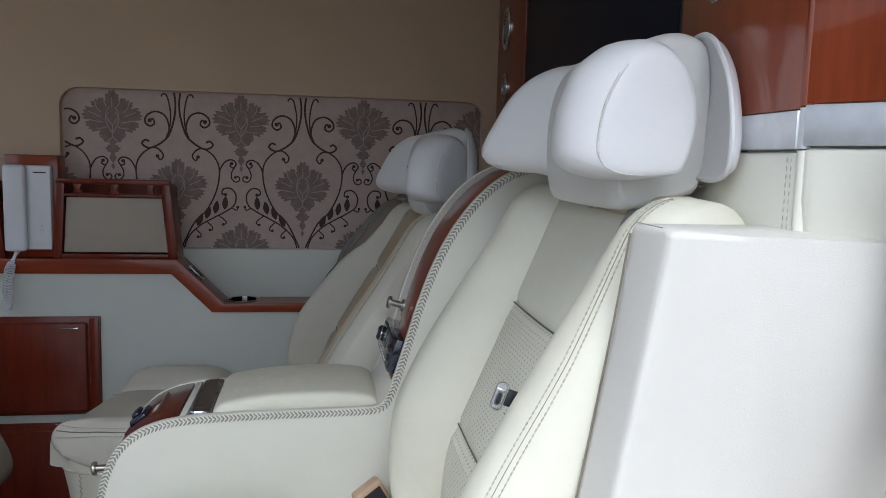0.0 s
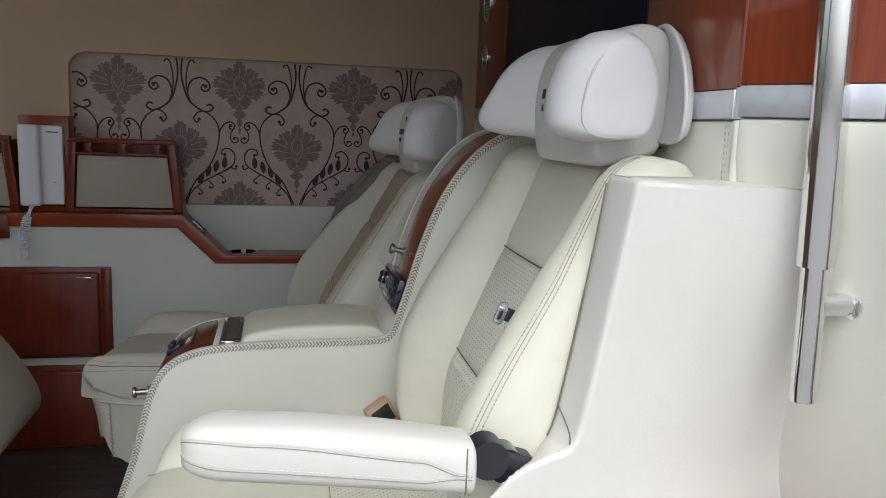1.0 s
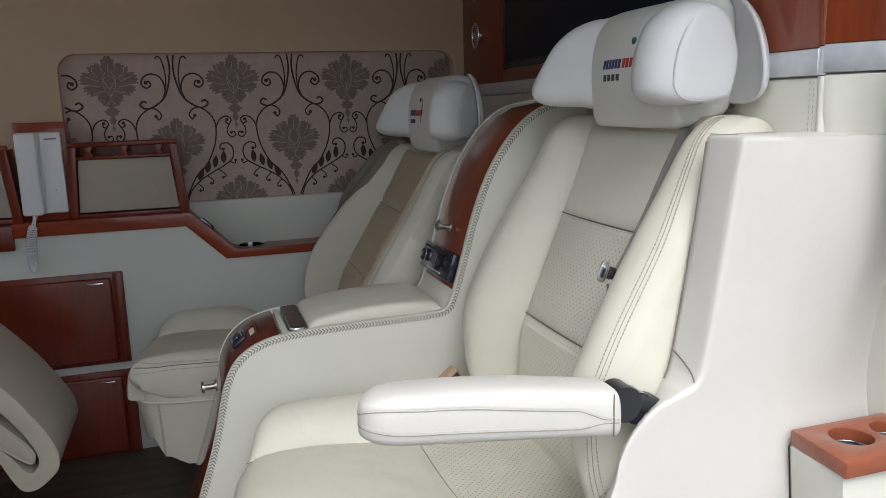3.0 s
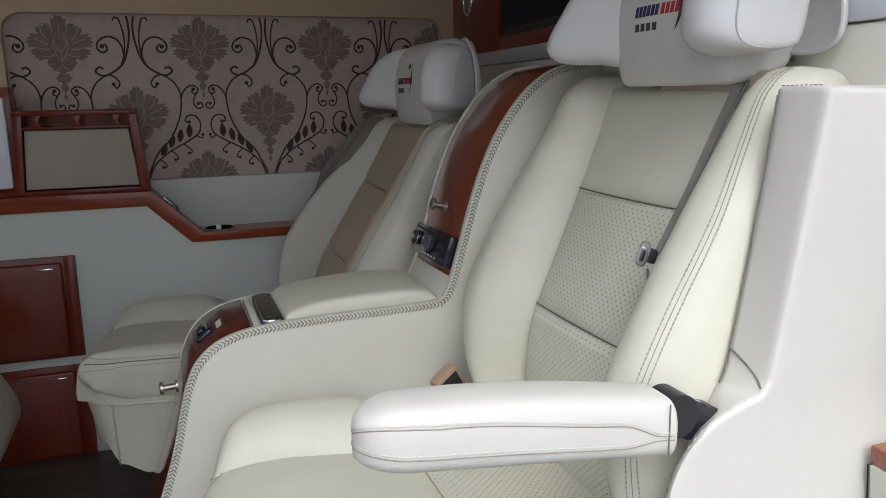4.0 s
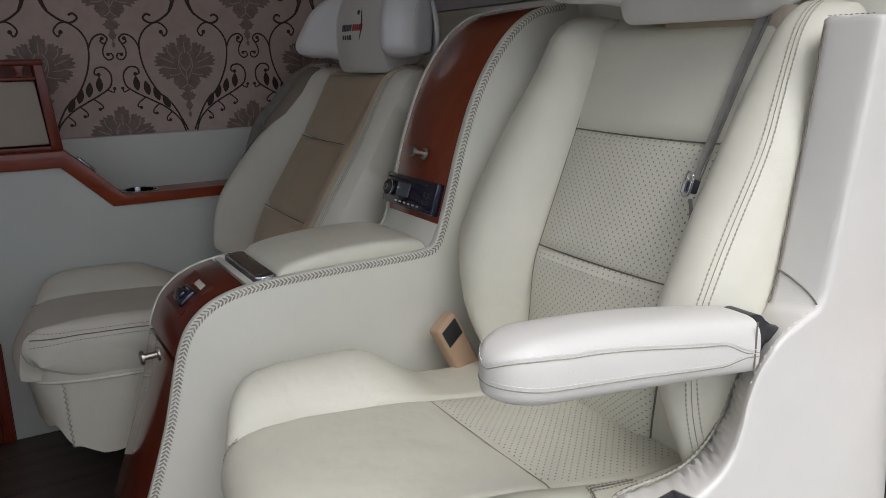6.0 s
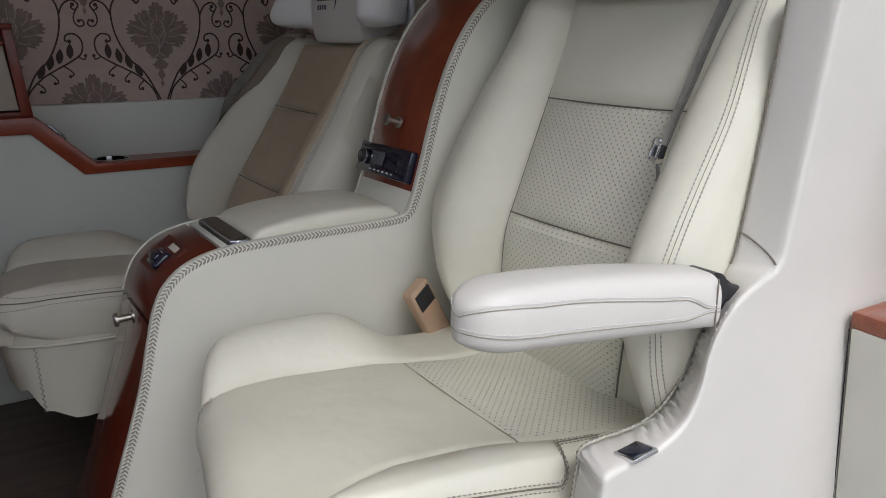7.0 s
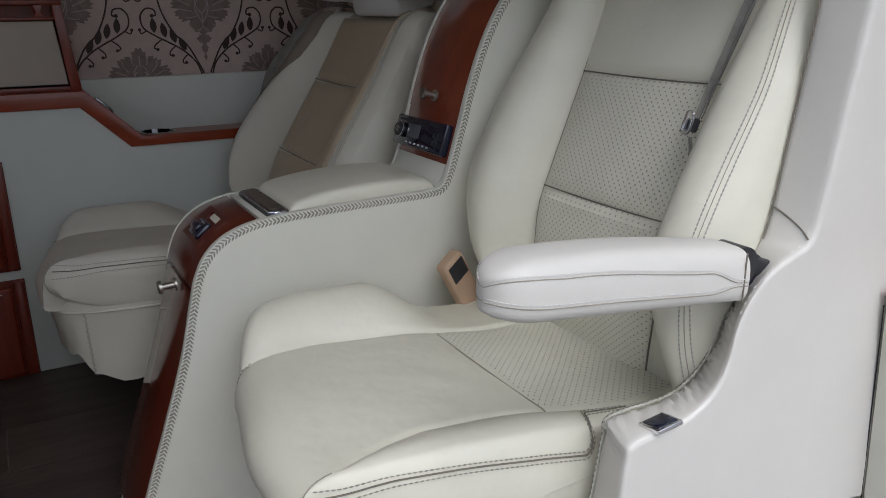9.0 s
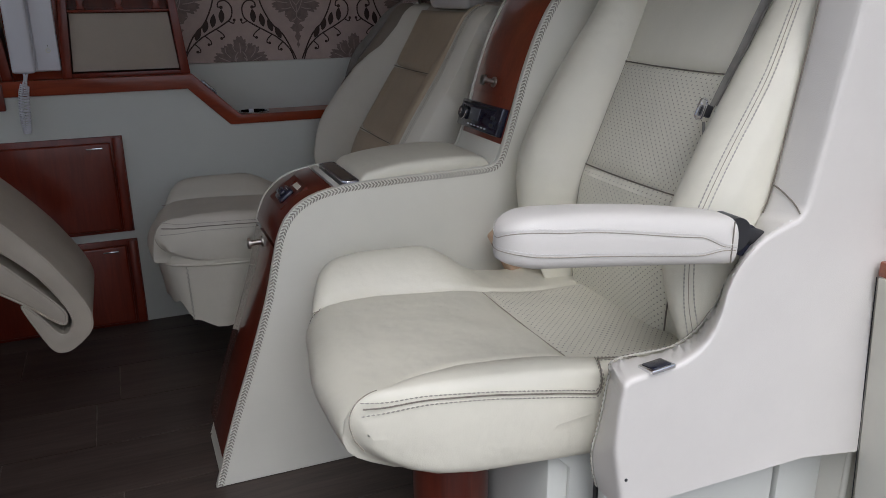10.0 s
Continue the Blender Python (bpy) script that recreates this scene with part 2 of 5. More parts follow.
def loft(rings, cap=True, closed=True, loop=False, bm=None):
    b = bmesh.new()
    vs = [[b.verts.new(p) for p in r] for r in rings]
    n, m = len(vs), len(vs[0])
    for i in range(n if loop else n - 1):
        r0, r1 = vs[i], vs[(i + 1) % n]
        for j in range(m if closed else m - 1):
            b.faces.new((r0[j], r0[(j + 1) % m], r1[(j + 1) % m], r1[j]))
    if cap and closed and not loop:
        b.faces.new(vs[0][::-1])
        b.faces.new(vs[-1])
    return join(bm, b)


def smooth_line(pts, steps=8, closed=False):
    """Catmull-Rom through the points."""
    p = [Vector(q) for q in pts]
    n = len(p)
    out = []
    for i in range(n if closed else n - 1):
        a, b, c, d = (p[(i - 1) % n], p[i], p[(i + 1) % n], p[(i + 2) % n]) if closed else (p[max(i - 1, 0)], p[i], p[i + 1], p[min(i + 2, n - 1)])
        for k in range(steps):
            t = k / steps
            out.append(0.5 * (2 * b + (c - a) * t + (2 * a - 5 * b + 4 * c - d) * t * t + (3 * b - a - 3 * c + d) * t ** 3))
    if not closed:
        out.append(p[-1].copy())
    return out


def tube(pts, r, seg=8, cap=True, bm=None, flat=None, loop=False):
    """A round (or, with flat, flattened: normal, factor) tube along points; r may be a list."""
    p = [Vector(q) for q in pts]
    n = len(p)
    rings = []
    up = None
    for i in range(n):
        d = (p[(i + 1) % n] - p[i - 1]) if loop else (p[min(i + 1, n - 1)] - p[max(i - 1, 0)])
        d.normalize()
        if up is None:
            up = Vector((0, 0, 1)) if abs(d.z) < 0.9 else Vector((0, 1, 0))
        if flat:
            up = Vector(flat[0])
        side = d.cross(up)
        if side.length < 1e-6:
            side = d.orthogonal()
        side.normalize()
        up = side.cross(d).normalized()
        rad = r[i] if isinstance(r, (list, tuple)) else r
        k = flat[1] if flat else 1.0
        rings.append([p[i] + side * rad * math.cos(2 * math.pi * j / seg) + up * rad * k * math.sin(2 * math.pi * j / seg) for j in range(seg)])
    return loft(rings, cap, True, loop, bm)


def disc(center, axis, r, depth, seg=32, bev=0.0, bm=None, inner=0.0):
    """A round plate or ring whose front lies depth ahead of its center along the axis."""
    ax = Vector(axis).normalized()
    m = Matrix.Translation(center) @ ax.to_track_quat("Z", "Y").to_matrix().to_4x4()
    if inner:
        prof = [(inner, 0), (r, 0), (r, depth - bev), (r - bev, depth), (inner + bev, depth), (inner, depth - bev)]
    else:
        prof = [(0.0001, 0), (r, 0), (r, depth - bev), (r - bev, depth), (0.0001, depth)]
    rings = [[m @ Vector((q[0] * math.cos(a), q[0] * math.sin(a), q[1])) for q in prof] for a in (2 * math.pi * k / seg for k in range(seg))]
    return loft(rings, False, True, True, bm)


def pillow(outline, thick, frame_m, bulge=0.6, rings=7, back=1.0, bm=None, pinch=0.0):
    """A padded shape: a closed outline in the frame's xy plane, swollen to both sides."""
    pts = smooth_line([(x, y, 0) for x, y in outline], 5, True)
    c = sum(pts, Vector()) / len(pts)
    b = bmesh.new()
    sides = []
    for sgn in (1, -1):
        vs = []
        for k in range(rings + 1):
            t = k / rings
            s = math.cos(t * math.pi / 2) ** bulge
            h = thick / 2 * math.sin(t * math.pi / 2) ** 0.75 * (1 if sgn > 0 else back)
            if k == rings:
                vs.append([b.verts.new(frame_m @ Vector((c.x, c.y, sgn * h)))])
            elif k == 0 and sgn < 0:
                vs.append(sides[0][0])
            else:
                vs.append([b.verts.new(frame_m @ (c + (q - c) * s + Vector((0, 0, sgn * h)))) for q in pts])
        sides.append(vs)
        n = len(pts)
        for k in range(rings):
            for j in range(n):
                if k == rings - 1:
                    b.faces.new((vs[k][j], vs[k][(j + 1) % n], vs[k + 1][0]))
                else:
                    b.faces.new((vs[k][j], vs[k][(j + 1) % n], vs[k + 1][(j + 1) % n], vs[k + 1][j]))
    return join(bm, b)


def dashes(pts, spacing, length, r, bm=None, lift=0.0):
    """Short threads along a line."""
    p = [Vector(q) for q in pts]
    b = bm or bmesh.new()
    run, want = 0.0, 0.0
    for i in range(len(p) - 1):
        seg = (p[i + 1] - p[i]).length
        if seg < 1e-9:
            continue
        while want <= run + seg:
            t = (want - run) / seg
            c = p[i].lerp(p[i + 1], t)
            d = (p[i + 1] - p[i]).normalized() * length / 2
            s = d.orthogonal().normalized() * r
            u = d.cross(s).normalized() * r
            ring = [[b.verts.new(c + k * d + a * s + e * u) for a, e in ((1, 0), (0, 1), (-1, 0), (0, -1))] for k in (-1, 0, 1)]
            for q, k in ((0, 0.35), (2, 0.35)):
                for w in ring[q]:
                    w.co = c + (w.co - c).project(d) + ((w.co - c) - (w.co - c).project(d)) * k
            for q in (0, 1):
                for j in range(4):
                    b.faces.new((ring[q][j], ring[q][(j + 1) % 4], ring[q + 1][(j + 1) % 4], ring[q + 1][j]))
            want += spacing
        run += seg
    return b


def sstep(a, b, x):
    t = min(1, max(0, (x - a) / (b - a)))
    return t * t * (3 - 2 * t)


# ---- the shell of the cabin ----
FAR = 2.25          # far side wall
LOW = 2.13          # face of the lower wall lining

# ground outside and the cabin's floor
solid("ground", box(-30, 30, -40, 30, -0.62, -0.52), GROUND, "pale paved ground outside the vehicle", "ground", "structure")
floor = thing("floor", "dark brown wood plank floor of the cabin", "floor", kind="structure")
part("subfloor", box(-1.7, 0.62, 0.36, 2.34, -0.06, -0.0014), WORN_EDGE, floor, "worn pale joints")


def rounded_rect(x0, x1, z0, z1, r, n=8):
    out = []
    for cx, cz, a in ((x1 - r, z1 - r, 0), (x0 + r, z1 - r, 90), (x0 + r, z0 + r, 180), (x1 - r, z0 + r, 270)):
        out += [(cx + r * math.cos(radians(a + 90 * k / n)), cz + r * math.sin(radians(a + 90 * k / n))) for k in range(n + 1)]
    return out


def plate_with_hole(outer, hole, lo, hi, axis="y", bev=0.0):
    """A plate with one opening through it."""
    b = bmesh.new()
    put = {"y": lambda p: (p[0], lo, p[1]), "x": lambda p: (lo, p[0], p[1]), "z": lambda p: (p[0], p[1], lo)}[axis]
    edges = []
    for loop in (outer, hole):
        vs = [b.verts.new(put(p)) for p in loop]
        es = [b.edges.new((vs[i], vs[(i + 1) % len(vs)])) for i in range(len(vs))]
        edges += es
    bmesh.ops.triangle_fill(b, use_beauty=True, edges=edges)
    geo = bmesh.ops.extrude_face_region(b, geom=b.faces[:])
    d = {"y": (0, hi - lo, 0), "x": (hi - lo, 0, 0), "z": (0, 0, hi - lo)}[axis]
    bmesh.ops.translate(b, verts=[v for v in geo["geom"] if isinstance(v, bmesh.types.BMVert)], vec=d)
    return b


PANEL = (-0.622, 0.512, 0.62, 1.116)     # wallpapered recess: x0 x1 z0 z1
wall_far = thing("wall_far", "cream lined side wall with a recessed papered panel", "wall", kind="structure")
part("lining", plate_with_hole([(-1.7, 0.50), (0.62, 0.50), (0.62, 1.80), (-1.7, 1.80)], rounded_rect(*PANEL, 0.05), FAR - 0.012, FAR + 0.02), CREAM, wall_far)
part("backing", box(-1.7, 0.62, FAR + 0.021, FAR + 0.08, -0.06, 1.8), CREAM, wall_far)
# white strip between ledge and paper
part("strip", box(-0.34, 0.60, FAR - 0.016, FAR + 0.01, 0.555, 0.692, 0.002), WALL_GREY, wall_far, "grey white strip under the wallpaper")
# lower lining, stepping down behind the seat
part("lower_lining", prism([(-1.7, 0), (0.60, 0), (0.60, 0.536), (-0.222, 0.536), (-0.324, 0.638), (-1.7, 0.638)], LOW, FAR + 0.02, "y", 0.003), WALL_GREY, wall_far, "grey white lower wall lining")

solid("ceiling", box(-1.7, 0.62, 0.30, 2.34, 1.80, 1.86), LINER, "pale cabin ceiling", "ceiling", "structure")
# Out of view; its opening is added to light the seats from ahead
solid("wall_front", plate_with_hole([(0.36, -0.06), (2.34, -0.06), (2.34, 1.86), (0.36, 1.86)], rounded_rect(0.46, 1.90, 0.85, 1.70, 0.08), -1.78, -1.70, "x"), CREAM, "unseen cream front wall with an opening added for light", "wall", "structure")
# near side: the body beside and over the door opening
# Out of view; the size of the opening shapes the incoming light
solid("wall_near", plate_with_hole([(-1.78, -0.5), (1.6, -0.5), (1.6, 1.98), (-1.78, 1.98)], rounded_rect(-0.80, 0.572, -0.12, 1.515, 0.08), 0.32, 0.37), LEATHER_TIGHT, "unseen white vehicle side round the open door, opening sized for light", "wall", "structure")

# rear partition: two faces that meet in a stitched corner
CORNER, LEFT_END, RIGHT_END = Vector((0.447, 0.640, 0)), Vector((0.557, 2.25, 0)), Vector((0.577, 0.400, 0))


def on_face(a, b, s0, s1, z0, z1, lo, hi, bev=0.002, bm=None):
    """A slab on a partition face between a and b, from s0 to s1 metres along it, standing lo to hi proud of it."""
    d = (b - a).normalized()
    n = Vector((d.y, -d.x, 0))
    if n.x > 0:
        n = -n
    q = box(s0, s1, lo, hi, z0, z1, bev)
    m = Matrix((( d.x, n.x, 0, a.x), (d.y, n.y, 0, a.y), (0, 0, 1, 0), (0, 0, 0, 1)))
    moved(q, m)
    if b is RIGHT_END and z0 < 0.5:
        bmesh.ops.subdivide_edges(q, edges=q.edges[:], cuts=23, use_grid_fill=True)
        for v in q.verts:
            v.co.x += 0.22 * max(0.0, 0.97 - v.co.z) * max(sstep(0.632, 0.606, v.co.y), sstep(0.905, 0.870, v.co.z))
    return join(bm, q)


L_LEN, R_LEN = (LEFT_END - CORNER).length, (RIGHT_END - CORNER).length


def sy(y):
    """Metres along the left face at which it has this y."""
    return (y - CORNER.y) / (LEFT_END.y - CORNER.y) * L_LEN


wall_rear = thing("wall_rear", "rear partition with mahogany above and ivory leather below", "wall", kind="structure")
part("core", on_face(CORNER, LEFT_END, 0, L_LEN, -0.06, 1.80, -0.06, -0.002, 0), LEATHER_TIGHT, wall_rear)
part("core", on_face(CORNER, RIGHT_END, 0, R_LEN, -0.06, 1.80, -0.06, -0.002, 0), LEATHER_TIGHT, wall_rear)
part("leather_panel", on_face(CORNER, LEFT_END, 0.001, L_LEN, 0, 0.971, 0, 0.008, 0.004), LEATHER_TIGHT, wall_rear, "ivory leather panel")
part("leather_panel", on_face(CORNER, RIGHT_END, 0.001, R_LEN, 0, 0.974, 0, 0.008, 0.004), LEATHER_TIGHT, wall_rear, "ivory leather panel")
part("metal_strip", on_face(CORNER, LEFT_END, 0.001, L_LEN, 0.973, 1.005, 0, 0.010, 0.0015), STEEL, wall_rear, "brushed steel strip")
part("metal_strip", on_face(CORNER, RIGHT_END, 0.001, 0.15, 0.976, 1.009, 0, 0.010, 0.0015), STEEL, wall_rear, "brushed steel strip")
part("metal_strip", on_face(CORNER, RIGHT_END, 0.151, R_LEN, 0.976, 1.009, 0, 0.010, 0.0015), STEEL, wall_rear, "brushed steel strip")
TV_R, TV_L = sy(0.905), sy(1.848)
part("wood_panel", on_face(CORNER, LEFT_END, 0.0005, TV_R, 1.006, 1.80, 0, 0.008, 0.001), WOOD, wall_rear, "glossy mahogany panel")
part("wood_panel", on_face(CORNER, LEFT_END, TV_L, L_LEN, 1.006, 1.80, 0, 0.008, 0.001), WOOD_DEEP, wall_rear, "glossy dark mahogany panel")
part("wood_panel", on_face(CORNER, LEFT_END, TV_R, TV_L, 1.006, 1.036, 0, 0.008, 0.001), WOOD_DEEP, wall_rear, "glossy dark mahogany panel")
part("wood_panel", on_face(CORNER, LEFT_END, TV_R, TV_L, 1.62, 1.80, 0, 0.008, 0.001), WOOD_DEEP, wall_rear, "glossy dark mahogany panel")
part("wood_panel", on_face(CORNER, RIGHT_END, 0.0005, 0.15, 1.010, 1.80, 0, 0.008, 0.001), WOOD, wall_rear, "glossy mahogany panel")
part("wood_panel", on_face(CORNER, RIGHT_END, 0.151, R_LEN, 1.010, 1.80, 0, 0.008, 0.001), WOOD, wall_rear, "glossy mahogany panel")
for z0, z1, material, tone in ((0, 0.972, LEATHER_TIGHT, "ivory leather corner"), (0.9735, 1.007, STEEL, "steel corner"), (1.0085, 1.80, WOOD, "mahogany corner")):
    part("corner_bead", tube([CORNER + Vector((-0.0030, -0.0008, z)) for z in (z0, z1)], 0.0052, 14), material, wall_rear, tone)
dl = (LEFT_END - CORNER).normalized()
nl = Vector((-dl.y, dl.x, 0))
seam = bmesh.new()
for off in (0.006, 0.013):
    seam = dashes([CORNER + dl * off + nl * 0.009 + Vector((0, 0, z)) for z in (0.60, 0.97)], 0.0070, 0.005, 0.0006, seam)
part("stitching", seam, THREAD_LIGHT, wall_rear, "double row of pale thread")

# rubber seal at the door's edge
solid("door_seal", tube([(0.590 + 0.22 * max(0, 0.97 - z), 0.388, z) for z in (-0.1, 0.3, 0.8, 1.7)], 0.014, 10), RUBBER, "black rubber door seal", "seal", "structure")

# television sunk into the partition
tv = thing("television", "dark flat television set into the mahogany partition", "television", at=(0.5, 1.37, 1.04))
part("bezel", on_face(CORNER, LEFT_END, TV_R + 0.002, TV_L - 0.002, 1.038, 1.618, 0, 0.004, 0.001), BLACK, tv)
part("screen", on_face(CORNER, LEFT_END, TV_R + 0.016, TV_L - 0.016, 1.055, 1.602, 0.003, 0.006, 0.0008), SCREEN, tv, "dark glossy glass screen")


def speaker(y, z, r):
    c = CORNER + dl * sy(y) + nl * 0.008 + Vector((0, 0, z))
    sp = thing("loudspeaker", "small round loudspeaker with a chrome ring in mahogany", "speaker", at=tuple(c), group="partition loudspeakers")
    part("ring", disc(c, nl, r, 0.006, 36, 0.002, inner=r * 0.78), CHROME, sp, "chrome ring")
    part("grille", disc(c, nl, r * 0.78, 0.003, 36, 0.001), BLACK, sp, "black mesh grille")
    bm = bmesh.new()
    for i in range(-4, 5):
        for j in range(-4, 5):
            if i * i + j * j <= 17:
                disc(c + nl * 0.0025 + dl * i * r * 0.16 + Vector((0, 0, j * r * 0.16)), nl, r * 0.05, 0.001, 6, bm=bm)
    part("mesh", bm, STEEL, sp)
    return sp


speaker(2.09, 1.146, 0.038)
speaker(2.09, 1.300, 0.055)
speaker(0.812, 1.157, 0.034)


# ---- wallpaper with printed damask, in the recess ----
paper = thing("wallpaper", "taupe damask wallpaper with dark scrolls and leaves", "wallpaper", kind="structure")
PY = FAR + 0.012
part("sheet", prism(rounded_rect(-0.64, 0.53, 0.60, 1.13, 0.05), PY, PY + 0.006, "y"), PAPER, paper)


def inside(x, z, m=0.004):
    x0, x1, z0, z1 = PANEL
    return x0 + m < x < x1 - m and 0.69 < z < z1 - m


AXES = [-0.664, -0.329, 0.006, 0.341, 0.676]
HEART = [(.0066, .687), (.018, .715), (.043, .763), (.076, .798), (.102, .853), (.109, .908), (.096, .942), (.069, .963), (.050, .960), (.038, .944), (.046, .931), (.053, .941)]
RISE = [(.074, .980), (.084, .984), (.0925, .975), (.085, .966), (.069, .963), (.043, .977), (.022, 1.0), (.008, 1.046), (.005, 1.087), (.012, 1.13)]
RISE2 = [(.030, .990), (.020, 1.02), (.018, 1.06), (.026, 1.10), (.036, 1.108), (.042, 1.10)]
ARCH = [(.021, 1.004), (.024, 1.032), (.036, 1.053), (.059, 1.060), (.079, 1.049), (.084, 1.032), (.072, 1.021), (.060, 1.028), (.064, 1.040), (.072, 1.036)]
CURL = [(.109, .900), (.114, .915), (.125, .930), (.142, .936), (.154, .926), (.147, .914), (.138, .919), (.142, .926)]
CURL2 = [(.150, .916), (.142, .901), (.142, .885), (.152, .875), (.163, .880), (.160, .890), (.152, .888)]
SPRIG = [(.013, .687), (.026, .722), (.056, .753), (.089, .773), (.122, .791), (.1485, .811), (.153, .839), (.139, .857), (.120, .855), (.116, .842), (.125, .840)]
HOOKS = [[(.142, .803), (.155, .797), (.158, .806)], [(.105, .783), (.122, .770), (.127, .761), (.119, .757)], [(.074, .765), (.088, .752), (.090, .742), (.083, .741)], [(.044, .744), (.058, .730), (.058, .721), (.051, .722)]]
LEAVES = [(.049, .752, 38), (.073, .772, 26), (.097, .786, 16), (.123, .798, 6)]


def leaf(cx, cz, length, width, deg, y):
    b = bmesh.new()
    pts = []
    for k in range(9):
        t = k / 8
        pts.append((width * math.sin(math.pi * t) ** 0.8 * (1 - 0.25 * t), t * length))
    pts += [(-a, b_) for a, b_ in pts[-2:0:-1]]
    c, s = math.cos(radians(deg)), math.sin(radians(deg))
    return prism([(cx + a * c + b_ * s, cz - a * s + b_ * c) for a, b_ in pts], y - 0.0006, y, "y")


for ax in AXES:
    for sg in (-1, 1):
        scrolls, sprigs = bmesh.new(), bmesh.new()
        for line, w in ((HEART, .0026), (RISE, .0032), (RISE2, .0024), (ARCH, .0029), (CURL, .0025), (CURL2, .0022), (SPRIG, .0025), *((h, .0021) for h in HOOKS)):
            run = []
            pts = smooth_line([(ax + sg * a, PY - 0.0004, b) for a, b in line], 6)
            for p in pts + [None]:
                if p is not None and inside(p.x, p.z):
                    run.append(p)
                else:
                    if len(run) > 2:
                        tube(run, w * 0.80, 6, True, scrolls, ((0, -1, 0), 0.25))
                    run = []
            e = pts[-1]
            if inside(e.x, e.z) and line is not RISE and line is not RISE2:
                disc((e.x, PY, e.z), (0, -1, 0), w * 1.9, 0.0008, 12, bm=scrolls)
        for lx, lz, dg in LEAVES:
            x = ax + sg * lx
            if inside(x, lz) and inside(x, lz + 0.03):
                join(sprigs, leaf(x, lz, 0.038, 0.0092, sg * dg * 0.6, PY))
        if scrolls.verts:
            part("scroll_print", scrolls, SCROLL, paper, "dark brown printed scrolls")
        if sprigs.verts:
            part("leaf_print", sprigs, SCROLL, paper, "dark brown printed leaves")


def flower(ax, cz, flowers, veins):
    """A damask blossom: a full lobed crown with a ragged rim, on a stem with tufts, veined by a pale heart."""
    ENV = [(0, .080), (14, .067), (34, .063), (60, .070), (85, .075), (105, .073), (125, .067), (150, .061), (180, .074)]

    def env(deg):
        deg = abs(deg)
        for (a0, r0), (a1, r1) in zip(ENV, ENV[1:]):
            if deg <= a1:
                return r0 + (r1 - r0) * (deg - a0) / (a1 - a0)

    crown = []
    for k in range(180):
        deg = -180 + 2 * k + 0.01
        notch = max(0.0, 1 - abs(abs(deg) % 40 - 20) / 5.5) if abs(deg) < 150 else 0.0
        tooth = abs((abs(deg) / 9.0) % 1 - 0.5) * 2
        r = env(deg) * (1 - 0.24 * notch) * (1 - 0.12 * tooth)
        crown.append((ax + 1.06 * r * math.sin(radians(deg)), cz - .004 + 0.96 * r * math.cos(radians(deg))))

    def tuft(z, w, h):
        half = [(0, h), (w * .30, h * .55), (w * .55, h * .62), (w * .70, h * .25), (w, h * .12), (w * .72, -h * .15), (w * .62, -h * .45), (w * .30, -h * .50), (0, -h)]
        return [(ax + x, z + q) for x, q in half] + [(ax - x, z + q) for x, q in half[-2:0:-1]]

    pieces = [crown, tuft(cz - .058, .034, .026), tuft(cz - .088, .021, .019), tuft(cz - .112, .010, .017), tuft(cz - .134, .005, .010)]
    for i, q in enumerate(pieces):
        q = [(min(max(x, PANEL[0] + .004), PANEL[1] - .004), min(max(z, .688), PANEL[3] - .004)) for x, z in q]
        if max(z for _, z in q) - min(z for _, z in q) < 0.004 or max(x for x, _ in q) - min(x for x, _ in q) < 0.004:
            continue
        prism(q, PY - 0.0003 - 0.00002 * i, PY, "y", bm=flowers)
    lines = [[(0, -.058), (0, -.040), (0, -.022)], [(0, .020), (0, .034), (0, .048)]]
    for sg in (-1, 1):
        lines += [[(0, -.046), (sg * .010, -.030), (sg * .017, -.010), (sg * .015, .010), (sg * .006, .024)],
                  [(0, -.024), (sg * .010, -.012), (sg * .014, .002), (sg * .008, .008)], [(sg * .014, .024), (sg * .020, .038), (sg * .016, .050)],
                  [(sg * .028, .008), (sg * .040, .022), (sg * .042, .036)], [(sg * .029, -.004), (sg * .046, .004), (sg * .060, .010)],
                  [(sg * .024, -.018), (sg * .040, -.016), (sg * .056, -.012)], [(sg * .014, -.030), (sg * .028, -.034), (sg * .042, -.034)], [(0, -.056), (sg * .008, -.064), (sg * .014, -.066)]]
    for ln in lines:
        pts = [p for p in smooth_line([(ax + a, PY - 0.0010, cz + b) for a, b in ln], 5) if inside(p.x, p.z)]
        if len(pts) > 2:
            tube(pts, 0.0012, 4, True, veins, ((0, -1, 0), 0.2))


for ax in AXES:
    for fx, fz in ((ax, .868), (ax - .1675, 1.045), (ax - .1675, .695)):
        flowers, veins = bmesh.new(), bmesh.new()
        flower(fx, fz, flowers, veins)
        if flowers.verts:
            bloom = part("flower_print", flowers, MOTIF, paper, "dusky printed blossom")
            if veins.verts:
                part("vein_print", veins, VEIN, bloom, "pale printed veins")


